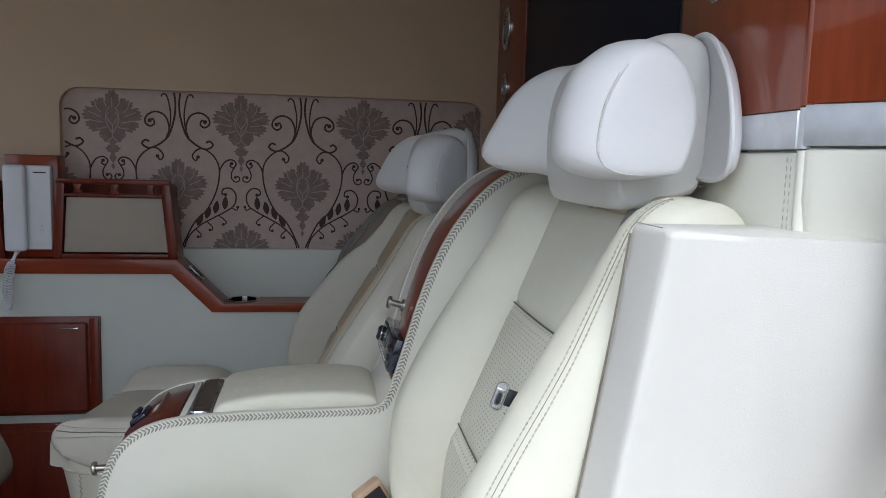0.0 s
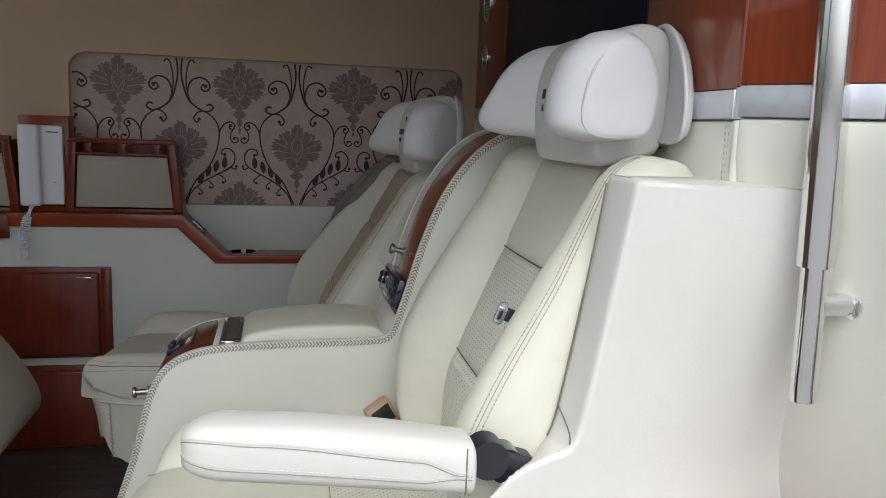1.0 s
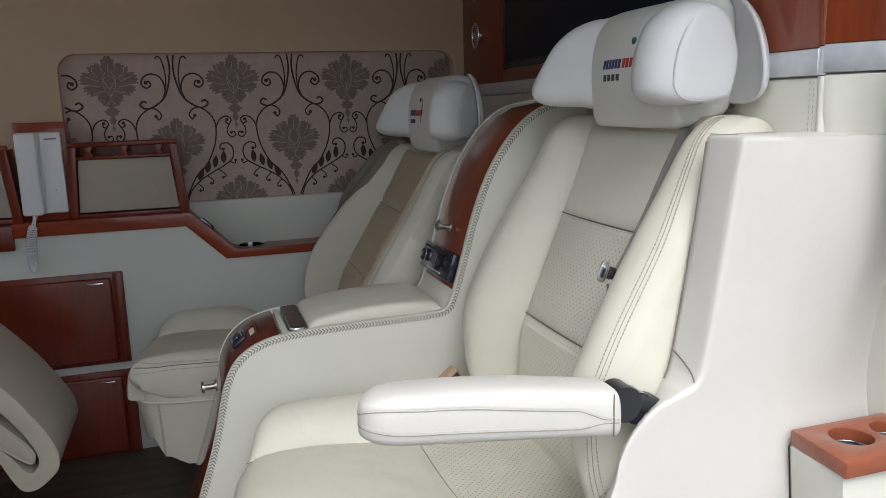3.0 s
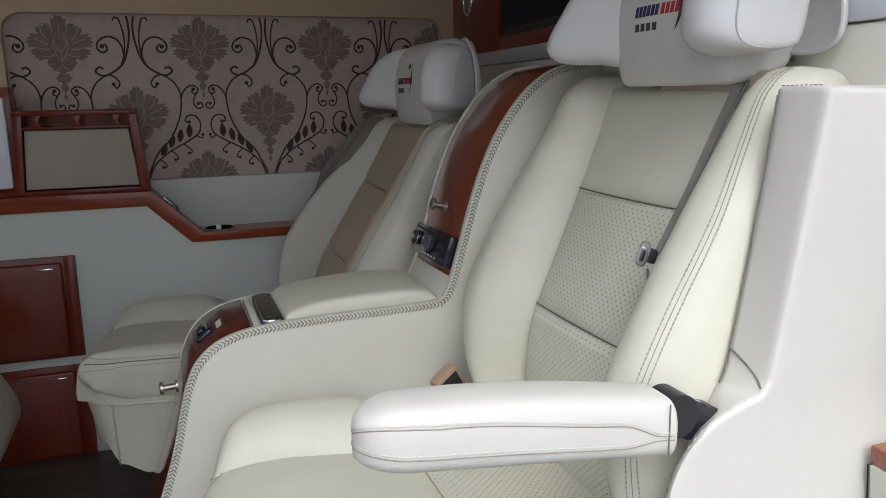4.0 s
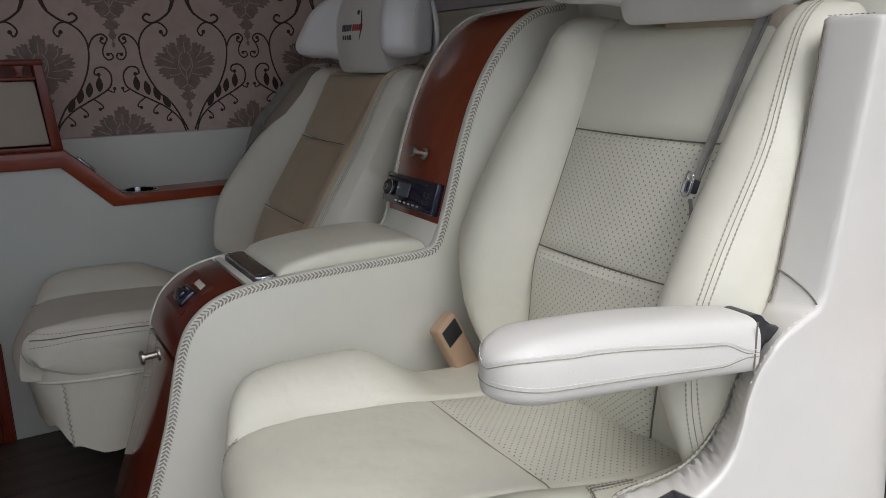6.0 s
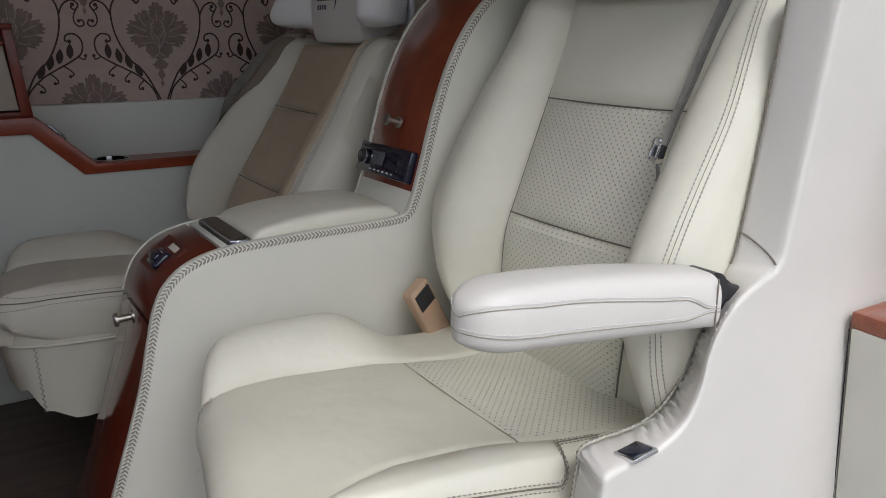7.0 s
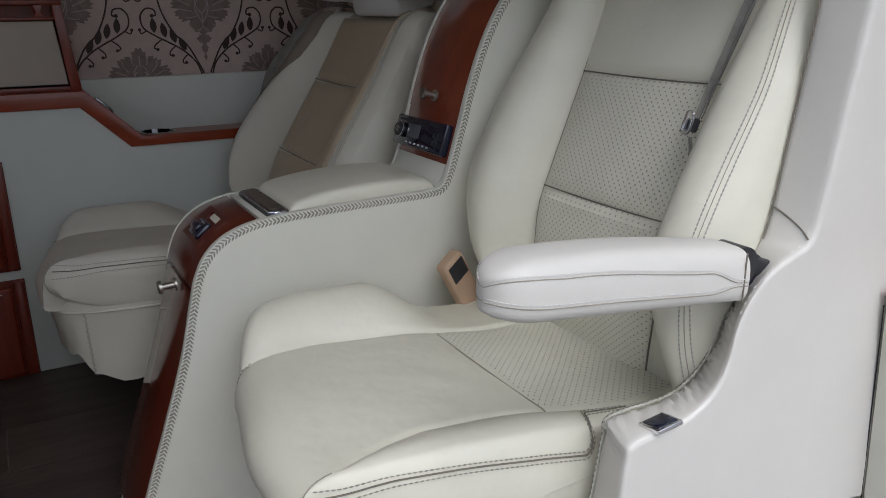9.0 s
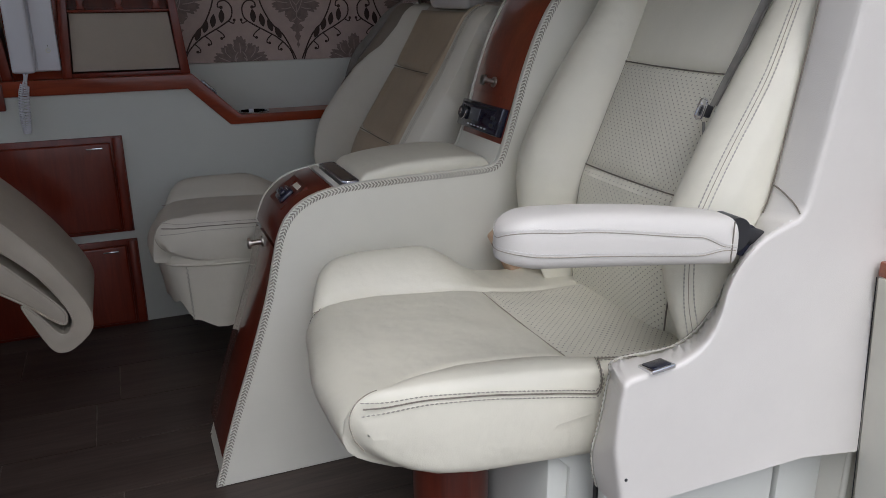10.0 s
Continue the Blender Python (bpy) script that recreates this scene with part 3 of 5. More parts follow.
# ---- far wall fittings ----
# mahogany ledge that steps down, with a cup well
ledge = thing("wall_ledge", "glossy mahogany wall ledge stepping down with a cup well", "ledge", at=(-0.2, 2.13, 0.54), kind="structure")
edge = [(-0.760, 0.638), (-0.326, 0.638), (-0.2235, 0.5365), (0.55, 0.5365)]
top = [(0.55, 0.561), (-0.194, 0.561), (-0.311, 0.676), (-0.760, 0.676)]
part("edge_board", prism(edge + top, LOW - 0.008, LOW + 0.012, "y", 0.003), WOOD_X, ledge)
CUP = (-0.150, 2.190)
part("shelf", plate_with_hole([(-0.202, LOW + 0.012), (0.55, LOW + 0.012), (0.55, FAR - 0.017), (-0.202, FAR - 0.017)], [(CUP[0] + 0.0415 * math.cos(a), CUP[1] + 0.0415 * math.sin(a)) for a in (2 * math.pi * k / 40 for k in range(40))], 0.5385, 0.5585, "z"), WOOD_X, ledge)
part("slope_board", prism([(-0.320, 0.642), (-0.2235, 0.5425), (-0.203, 0.5425), (-0.1985, 0.5585), (-0.311, 0.671)], LOW + 0.012, FAR - 0.013, "y", 0.001), WOOD_X, ledge)
part("upper_board", prism([(-0.760, 0.642), (-0.326, 0.642), (-0.313, 0.672), (-0.760, 0.672)], LOW + 0.012, FAR - 0.013, "y", 0.001), WOOD_X, ledge)
cup_well = thing("cup_well", "chrome ringed cup well in the mahogany ledge", "cup holder", at=(-0.152, 2.183, 0.571))
part("ring", disc((*CUP, 0.5575), (0, 0, 1), 0.0450, 0.0045, 48, 0.0015, inner=0.0395), CHROME, cup_well, "chrome ring")
part("cup", disc((*CUP, 0.5390), (0, 0, 1), 0.0412, 0.0195, 48, 0.0, inner=0.0398), CUP_STEEL, cup_well, "dark steel liner")
part("bottom", disc((*CUP, 0.5370), (0, 0, 1), 0.0396, 0.0024, 48), BLACK, cup_well, "black bottom")
# Bright strip standing in for the highlight on the liner's far wall
part("glint", box(CUP[0] - 0.007, CUP[0] + 0.007, CUP[1] + 0.0370, CUP[1] + 0.0394, 0.541, 0.5615, 0.001), STEEL, cup_well, "bright steel strip for the glint on the liner")
latch = thing("slope_latch", "small chrome flush latch on the sloping ledge", "latch", at=(-0.27, 2.18, 0.64))
lm = Matrix.Translation((-0.268, 2.165, 0.636)) @ Matrix.Rotation(radians(45), 4, "Y")
part("plate", moved(box(-0.026, 0.026, -0.012, 0.012, -0.003, 0.003, 0.0015), lm), DARK_CHROME, latch)
part("recess", moved(box(-0.020, 0.020, -0.009, 0.009, 0.004, 0.005, 0.0004), lm), BLACK, latch, "dark slot")


def wall_pocket(x0, x1, tag):
    """A mahogany wall pocket: slanting sides, cloth front, and a gallery rail on short posts."""
    w = thing("wall_pocket", tag, "pocket", at=((x0 + x1) / 2, 2.19, 0.674), group="wall pockets")
    part("side_board", prism([(x0 - .014, .673), (x0 + .008, .673), (x0 + .020, .868), (x0 + .000, .868)], 2.150, FAR - .013, "y", .002), WOOD_DEEP, w)
    part("side_board", prism([(x1 - .002, .673), (x1 + .022, .673), (x1 + .002, .868), (x1 - .018, .868)], 2.150, FAR - .013, "y", .002), WOOD_DEEP, w)
    part("bottom_board", box(x0 + .009, x1 - .003, 2.150, FAR - .013, .6735, .686, .001), WOOD_DEEP, w)
    part("back_board", box(x0 + .020, x1 - .014, FAR - .020, FAR - .014, .686, .868, 0), WOOD_DEEP, w)
    part("cloth", prism([(x0 + .012, .690), (x1 - .005, .690), (x1 - .019, .832), (x0 + .021, .832)], 2.158, 2.166, "y", .002), FABRIC, w, "beige cloth pocket front")
    part("rail", box(x0 - .002, x1 + .004, 2.148, 2.168, .866, .880, .004), WOOD_DEEP, w, "polished rail")
    part("shelf", box(x0 + .018, x1 - .016, 2.150, FAR - .014, .834, .841, .0015), WOOD_DEEP, w)
    n = 3
    for k in range(n):
        px = x0 + .050 + (x1 - x0 - .096) * k / (n - 1)
        part("post", prism([(px - .012, .841), (px + .012, .841), (px + .006, .852), (px + .011, .867), (px - .011, .867), (px - .006, .852)], 2.150, 2.164, "y", .002), WOOD_DEEP, w)
    return w


wall_pocket(-0.608, -0.334, "mahogany wall pocket with a beige cloth front beside the intercom")
wall_pocket(-1.030, -0.756, "mahogany wall pocket with a beige cloth front, partly seen")
solid("pocket_block", box(-1.05, -0.757, 2.118, FAR - .013, .606, .672, .003), WOOD_DEEP, "dark mahogany block under the second wall pocket", "block", "structure")

board = solid("intercom_board", box(-0.738, -0.611, 2.178, FAR - .013, .673, .936, .003), WOOD_X, "upright mahogany board behind the intercom", "board")
phone = thing("intercom_phone", "white wall intercom handset with a coiled cord", "telephone", at=(-0.676, 2.17, 0.70))
part("base", box(-0.730, -0.622, 2.160, 2.178, .694, .910, .004), WHITE_PLASTIC, phone)
part("handset", box(-0.732, -0.679, 2.138, 2.163, .692, .911, .008, 3), WHITE_PLASTIC, phone)
part("cover", box(-0.675, -0.622, 2.152, 2.163, .696, .909, .004), WHITE_PLASTIC, phone)
part("slot", box(-0.662, -0.632, 2.1505, 2.153, .891, .894, .0005), BLACK, phone, "dark slot")
part("button", disc((-0.645, 2.1525, .745), (0, -1, 0), .0055, .002, 20, .0006, inner=.0042), INSERT, phone, "round call button")
part("lamp", disc((-0.645, 2.1525, .757), (0, -1, 0), .0014, .001, 10), BLACK, phone)
spine = smooth_line([(-0.707, 2.150, .694), (-0.706, 2.128, .680), (-0.716, 2.112, .650), (-0.722, 2.110, .600), (-0.720, 2.110, .560), (-0.716, 2.110, .552), (-0.712, 2.110, .580), (-0.706, 2.111, .640), (-0.702, 2.124, .678), (-0.700, 2.152, .692)], 12)
cord = bmesh.new()
pts = []
for i, p in enumerate(spine[:-1]):
    for k in range(6):
        q = p.lerp(spine[i + 1], k / 6)
        a = 2 * math.pi * (i * 6 + k) / 9.0
        taper = 0.0058 if 16 < i < len(spine) - 18 else 0.0012
        pts.append(q + Vector((math.cos(a) * taper, math.sin(a) * taper, 0)))
part("cord", tube(pts, .0019, 5, True, cord), WHITE_PLASTIC, phone, "coiled white cord")


def drawer(z0, z1, x1, tag):
    d = thing("drawer_box", tag, "cabinet", at=(-0.75, 2.12, z0), group="low wall boxes")
    part("carcass", box(-1.25, x1, LOW - .006, LOW + .02, z0, z1, .002), WOOD_DEEP, d)
    part("front", box(-1.22, x1 - .030, LOW - .018, LOW - .005, z0 + .010, z1 - .014, .006, 3), WOOD_DEEP, d, "raised panel front")
    part("side_rail", box(x1 - .026, x1 - .002, LOW - .014, LOW - .005, z0 + .004, z1 - .002, .003), WOOD_DEEP, d)
    part("pull", box(x1 - .090, x1 - .050, LOW - .0205, LOW - .017, z1 - .030, z1 - .026, .001), CHROME, d, "slim bright catch")
    return d


drawer(0.268, 0.527, -0.503, "dark red mahogany drawer box set low in the wall")
drawer(0.0, 0.246, -0.500, "dark red mahogany box at the foot of the wall")


# ---- seats ----
def seat(off, insert, perf_back, perf_seat, tag, near, recline=24, slide=(0, 0), head=(0, 0, 0), fold=0):
    """A captain's seat facing -x: cushion, backrest with bolsters, winged headrest, belt."""
    ox, oy, oz = off
    YC = 0.945 + oy
    UX, UZ = math.sin(radians(recline)), math.cos(radians(recline))

    def bp(u, s, d):
        d -= (0.084 if near else 0.060) * max(0.0, (0.17 - s) / 0.20) ** 1.5      # the foot of the backrest recedes
        return Vector((0.165 + ox + s * UX - d * UZ, YC + u, 0.42 + oz + s * UZ + d * UX))

    st = thing("captain_seat", tag, "seat", at=(0.0 + ox, YC, 0.0), group="captain's seats")

    # backrest: a middle panel, flaring towards the top, between full rounded bolsters
    FLARE = [(-0.08, .150), (0.0, .150), (0.05, .146), (0.10, .141), (0.18, .145), (0.37, .154), (0.45, .162), (0.58, .182)] if near else [(-0.08, .215), (0.05, .210), (0.1845, .192), (0.3725, .164), (0.45, .162), (0.58, .172)]
    A1 = {1: 0.272, -1: 0.252 if near else 0.272}
    WAIST = [(-0.08, .135), (-0.02, .182), (0.02, .228), (0.06, .262), (0.11, .290), (0.17, .302), (0.28, .297), (0.42, .280), (0.60, .270)] if near else [(-0.08, .150), (-0.02, .180), (0.02, .210), (0.06, .240), (0.11, .262), (0.17, .272), (0.60, .272)]

    def outer(s, side):
        if side < 0:
            return A1[-1]
        for (s0, w0), (s1, w1) in zip(WAIST, WAIST[1:]):
            if s <= s1:
                return w0 + (w1 - w0) * (s - s0) / (s1 - s0)

    FLARE_DOOR = [(-0.08, .106), (-0.02, .116), (0.05, .129), (0.18, .143), (0.37, .141), (0.45, .154), (0.58, .182)]

    def half(s, side=1):
        table = FLARE if side > 0 else FLARE_DOOR
        for (s0, w0), (s1, w1) in zip(table, table[1:]):
            if s <= s1:
                return w0 + (w1 - w0) * (s - s0) / (s1 - s0)
        return w1

    def crest(s, u):
        if u > 0 and not near:
            return 0.090 - 0.044 * sstep(0.14, 0.54, s) - 0.02 * sstep(0.10, -0.05, s)
        c = 0.072 - 0.028 * sstep(0.20, 0.52, s) - 0.02 * sstep(0.06, -0.05, s)
        return c * ((0.92 if near else 0.52) if u < 0 else 1.0)

    def front_d(u, s):
        a, h = abs(u), half(s, u)
        if a <= h:
            return -0.006 - 0.006 * sstep(h - 0.010, h, a)
        a1 = outer(s, 1 if u > 0 else -1)
        if u < 0 and near:
            h += 0.098 * sstep(0.145, -0.045, s)      # a bare strip beside the panel near the foot
            if a <= h:
                return -0.016
        t = min(1.0, (a - h) / (a1 - h))
        if t < 0.46:
            k = 1 - abs(1 - t / 0.46) ** 2.3
        else:
            k = 1 - (0.55 if u < 0 or not near else 0.80) * ((t - 0.46) / 0.54) ** 2.5
        return -0.012 + (crest(s, u) + 0.012) * k

    def columns(s):
        h, hd = half(s), half(s, -1)
        inner = [-1, -0.985, -0.96, -0.93, -0.8, -0.4, 0.0]
        inner = [f * hd for f in inner] + [-f * h for f in inner[-2::-1]]
        ts = [0.03, 0.07, 0.12, 0.18, 0.25, 0.33, 0.42, 0.50, 0.58, 0.66, 0.74, 0.81, 0.87, 0.92, 0.96, 1.0]
        return [-(hd + (outer(s, -1) - hd) * t) for t in ts[::-1]] + inner + [h + (outer(s, 1) - h) * t for t in ts]

    rows = [-0.085, -0.065, -0.04] + [0.02 * k for k in range(-1, 25)] + [0.505, 0.525, 0.54, 0.551, 0.558, 0.562]
    rings = []
    for s in rows:
        t = max(0.0, (s - 0.495) / 0.068)
        k = math.sqrt(max(0.03, 1 - t * t)) if t > 0 else 1.0
        t2 = max(0.0, (-0.03 - s) / 0.05)
        k *= math.sqrt(max(0.05, 1 - t2 * t2))
        back = -0.085 - 0.03 * sstep(0.5, 0.1, s)
        ring = []
        mid = -0.035
        squeeze = 1 - 0.05 * (max(0, t) ** 3) - 0.05 * sstep(0.34, 0.50, s)
        for u in columns(s):
            d = front_d(u, s)
            ring.append(bp(u * squeeze, s, mid + (d - mid) * k))
        for u, dd in ((outer(s, 1) + 0.001, 0.4), (outer(s, 1) - 0.001, 0.85), (outer(s, 1) - 0.02, 1.0), (0.12, 1.0), (-0.12, 1.0), (-0.235, 1.0), (0.001 - outer(s, -1), 0.85), (-outer(s, -1) - 0.001, 0.4)):
            ring.append(bp(u * squeeze, s, mid + (back * dd + (-0.045) * (1 - dd) - mid) * k))
        rings.append(ring)
    backrest = part("backrest", loft(rings), LEATHER if near else IVORY_SHADED, st, "", 50)

    def panel_bm(s0, s1, lift=0.006):
        n, m = 16, 14
        rs = []
        for i in range(n + 1):
            s = s0 + (s1 - s0) * i / n
            row = []
            for j in range(m + 1):
                f = -1 + 2 * j / m
                e = min(1 - abs(f), 2 * min(i, n - i) / n * (s1 - s0) / 0.27)
                d = -0.010 + lift * 1.6 * sstep(-0.02, 0.10, e) + 0.004 * math.cos(f * 1.5)
                row.append(bp(f * (half(s, f) - 0.003), s + 0.004 * (f * f - 0.5) * (0.6 if s > 0.1 else 0), d))
            rs.append(row)
        return loft(rs, False, False)

    seams = bmesh.new()
    for s0 in (0.1845, 0.3725):
        tube([bp(f * (half(s0, f) - 0.006), s0 + 0.0024 * (f * f - 0.5), -0.0052) for f in (-1 + 0.1 * q for q in range(21))], 0.0011, 6, True, seams)
    for f in (-1, 1):
        tube([bp(f * (half(s, f) - 0.001), s, -0.0112) for s in (0.02 * q for q in range(-2, 27))], 0.0013, 6, True, seams)
    part("seam", seams, THREAD_DARK, backrest, "dark seams between the panels")
    part("back_panel", panel_bm(0.374, 0.535), insert, backrest, "smooth upper back panel")
    part("back_panel", panel_bm(0.186, 0.371), perf_back, backrest, "perforated middle back panel")
    part("back_panel", panel_bm(-0.055, 0.183), perf_back, backrest, "perforated lower back panel")
    def sq(s):
        return 1 - 0.05 * sstep(0.34, 0.50, s)

    lines = bmesh.new()
    rowset = [0.01 * k for k in range(-5, 51)] + [0.508, 0.516, 0.524, 0.531, 0.538, 0.544, 0.549]
    for a in (-0.0044, 0.0, 0.0044):
        pts = []
        for s in rowset:
            u = -(0.230 + a - 0.006 * sstep(0.30, 0.52, s) + (0.016 * sstep(0.14, -0.03, s) if near else 0.008))
            t = max(0.0, (s - 0.495) / 0.068)
            k = math.sqrt(max(0.03, 1 - t * t))
            pts.append(bp(u * (sq(s) - 0.05 * t ** 3), s, -0.035 + (front_d(u, s) + 0.035) * k + 0.0007))
        if a == 0.0:
            part("seam", tube(pts, 0.0005, 6), SEAM_SOFT, backrest, "narrow seam")
        else:
            part("stitching", dashes(pts, 0.0058, 0.0050, 0.0011), THREAD_MID, backrest, "row of grey thread")

    if near:
        pts = []
        for s in (0.14 - 0.008 * k for k in range(24)):
            u = -(half(s, -1) + 0.098 * sstep(0.145, -0.045, s) + 0.001)
            pts.append(bp(u, s, front_d(u, s) + 0.0012))
        part("seam", tube(pts, 0.0011, 6), THREAD_DARK, backrest, "dark seam at the foot of the bolster")

    # cushion
    hx, hz, ox, oz = ox, oz, ox + slide[0], oz + slide[1]
    V0, V1 = -0.229, 0.264

    def table(x, rows):
        for (a0, b0), (a1, b1) in zip(rows, rows[1:]):
            if x <= a1:
                return b0 + (b1 - b0) * max(0.0, (x - a0) / (a1 - a0))
        return rows[-1][1]

    def left_seam(x):
        return table(x, [(-.31, .105), (-.27, .130), (-.25, .150), (-.205, .170), (-.14, .170), (-.06, .149), (.035, .122), (.12, .117), (.30, .117)])

    def right_seam(x):
        return table(x, [(-.31, -.222), (-.28, -.214), (-.253, -.196), (-.206, -.152), (-.17, -.134), (-.12, -.126), (-.045, -.137), (.038, -.157), (.175, -.176), (.30, -.180)])

    def perf_x(v):
        return 0.031 + 0.004 * max(0.0, v / 0.12) ** 2 + 0.011 * max(0.0, -v / 0.155) ** 2

    def top_z(x, v):
        z = 0.390 + 0.006 * math.cos((v - 0.01) / 0.15 * 1.3) - 0.018 * sstep(-0.02, 0.16, x) - 0.004 * sstep(-0.18, -0.25, x)
        ls, rs = left_seam(x), right_seam(x)
        if v > ls:
            t = (v - ls) / (V1 - ls)
            z += ((0.056 if near else 0.040) * sstep(0.085, -0.045, x) * (0.55 + 0.45 * sstep(-0.27, -0.14, x)) + 0.004) * math.sin(math.pi * min(1, t * 0.78)) - 0.02 * sstep(0.8, 1, t)
        if v < rs:
            t = min(1.0, (rs - v) / (rs - V0))
            z += (0.023 if near else 0.052) * math.sin(math.pi * min(1, t * 0.74)) - 0.004 * sstep(0.85, 1, t) - 0.008 * sstep(-0.12, 0.05, x) * t
        if rs < v < ls and near:
            z += 0.0016 * math.exp(-((x + 0.035) / 0.045) ** 2) * math.sin(v * 55 + x * 70) * math.exp(-((v + 0.02) / 0.08) ** 2)
        if rs < v < ls and near:
            z -= 0.0022 * math.exp(-((x + 0.205 - 0.10 * (v + 0.02)) / 0.012) ** 2) * sstep(ls, ls - 0.05, v) * sstep(rs, rs + 0.05, v)
        for c in (ls, rs):
            z -= 0.0055 * math.exp(-((v - c) / 0.005) ** 2)
        if rs < v < ls:
            z -= 0.004 * math.exp(-((x - perf_x(v)) / 0.005) ** 2)
        return z + oz

    def side_y(x, v):
        """World y: the door side edge draws in towards the front."""
        return YC + v + 0.040 * min(1.0, max(0.0, (0.05 - x) / 0.32)) * sstep(-0.13, V0, v)

    BASE = 0.270 - oz if near else 0.320 - oz

    def ring_at(v):
        f = (v - (V0 + V1) / 2) / ((V1 - V0) / 2)
        xf = -0.298 + 0.010 * f * f + 0.026 * abs(f) ** 14 + 0.024 * sstep(-0.06, 0.12, v) + 0.048 * sstep(0.10, V1, v)
        end = max(0.0, (abs(f) - 0.95) / 0.05)
        inset = 0.012 * (1 - math.sqrt(max(0, 1 - end * end)))
        zt = top_z(xf + 0.046, v) - oz
        xs = [0.26 - (0.26 - xf - 0.046) * k / 44 for k in range(44)]
        ring = [(x, top_z(x, v) - oz - inset) for x in xs]
        for k in range(9):
            a = radians(90 * k / 8)
            ring.append((xf + 0.046 - 0.046 * math.sin(a) + inset * 0.5, zt - inset - 0.040 * (1 - math.cos(a))))
        zb = zt - 0.040
        for dx, q in ((.001, .10), (.006, .28), (.018, .46), (.038, .62), (.066, .80), (.10, .93), (.15, 1.0)):
            ring.append((xf + dx * (1 + 1.1 * sstep(-0.12, 0.16, v)) + inset * 0.5, zb + (BASE + inset - zb) * q))
        return ring + [(0.10, BASE + inset - 0.006), (0.26, BASE + inset - 0.008)]

    vs = [V0 + (V1 - V0) * k / 200 for k in range(201)]
    rings = [[Vector((x + ox, side_y(x, v), z + oz)) for x, z in ring_at(v)] for v in vs]
    for k, sg in ((0, -1), (-1, 1)):
        caps = []
        for q in (0.86, 0.66, 0.40, 0.12):
            caps.append([Vector((ox - 0.04 + (p.x - ox + 0.04) * q, side_y(-0.04 + (p.x - ox + 0.04) * q, vs[k]) + sg * 0.004 * (1 - q * q), (oz + BASE + 0.055) + (p.z - oz - BASE - 0.055) * q)) for p in rings[k]])
        rings = (caps[::-1] + rings) if k == 0 else (rings + caps)
    cushion = part("seat_cushion", loft(rings), LEATHER if near else IVORY_SHADED, st, "", 50)
    if not near:
        cushion.data.materials.append(BEIGE_SEAT)
        for f in cushion.data.polygons:
            x, v = f.center.x - ox + st.location.x, f.center.y + st.location.y - YC
            if V0 + 0.003 < v < left_seam(x) and f.normal.z > 0.25:
                f.material_index = 1

    # perforated rear of the cushion
    rs = []
    for i in range(25):
        t = i / 24
        row = []
        for j in range(29):
            f = j / 28
            x0 = perf_x(-0.150 + 0.270 * f) + 0.004
            x = x0 + (0.245 - x0) * t
            v = right_seam(x) + 0.005 + (left_seam(x) - right_seam(x) - 0.010) * f
            e = min(f, 1 - f, t * 0.8)
            row.append(Vector((x + ox, side_y(x, v), top_z(x, v) + 0.0016 * sstep(0, 0.05, e) - 0.0006)))
        rs.append(row)
    part("seat_panel", loft(rs, False, False), perf_seat, cushion, "perforated rear of the seat")
    # thin seams of the seat, running on down the front
    fine = bmesh.new()
    for fn in (left_seam, right_seam):
        tube([Vector((x + ox, side_y(x, fn(x)), top_z(x, fn(x)) + 0.0006)) for x in (0.15 - 0.0125 * k for k in range(33))], 0.0008, 6, True, fine)
    tube([Vector((perf_x(v) + ox, side_y(perf_x(v), v), top_z(perf_x(v), v) + 0.0026)) for v in (-0.153 + 0.007 * k for k in range(40))], 0.0009, 6, True, fine)
    part("seam", fine, SEAM_SOFT, cushion, "thin brown seams")
    low_front = [Vector((x + ox - 0.0004, side_y(x, v), z + oz)) for v in (-0.2090,) for x, z in ring_at(v)[45:56]]
    part("seam", tube(low_front, 0.0008, 6), SEAM_SOFT, cushion, "seam down the front corner")
    # edge stitching on the door side
    groove = []
    for drop, up_to in ((0.0015, 0.026), (0.0110, 0.014)):
        pts = []
        for k in range(220):
            x = -0.268 + 0.395 * k / 219
            jog = sstep(0.040, 0.064, x) if near else 0.0
            low = drop + (0.003 + 0.012 * sstep(-0.22, 0.04, x) if near else 0.001)
            c = -low + (up_to + low) * jog
            rise = 0.0022 * 4 * jog * (1 - jog)
            if c < 0:
                e = math.sqrt(max(0.0, 1 - (1 - min(1.0, -c / 0.012)) ** 2))
                v = V0 + 0.0123 * (1 - e)
                pts.append(Vector((x + ox, side_y(x, v) - 0.0008 - 0.0020 * sstep(0.010, 0.024, -c) - rise, top_z(x, v) + c + rise)))
            else:
                v = V0 + 0.0123 + c
                pts.append(Vector((x + ox, side_y(x, v), top_z(x, v) + 0.0008 + rise)))
        part("stitching", dashes(pts, 0.0062, 0.0050, 0.0010), THREAD, cushion, "row of grey thread")
        groove.append(pts)
    mid = [(a + b) / 2 + Vector((0, -0.0009, 0.0010)) for a, b in zip(*groove)]
    part("seam", tube(mid, 0.0010, 6), THREAD_DARK, cushion, "dark seam along the edge")
    corner = [Vector((x + ox - 0.0005, side_y(x, 0.166), z + oz)) for x, z in ring_at(0.166)[47:56]]
    part("seam", tube(corner, 0.0009, 6), THREAD_DARK, cushion, "dark seam at the front corner")
    part("stitching", dashes([p + Vector((-0.0002, 0.005, 0)) for p in corner], 0.0062, 0.0046, 0.0009), THREAD, cushion, "row of grey thread")
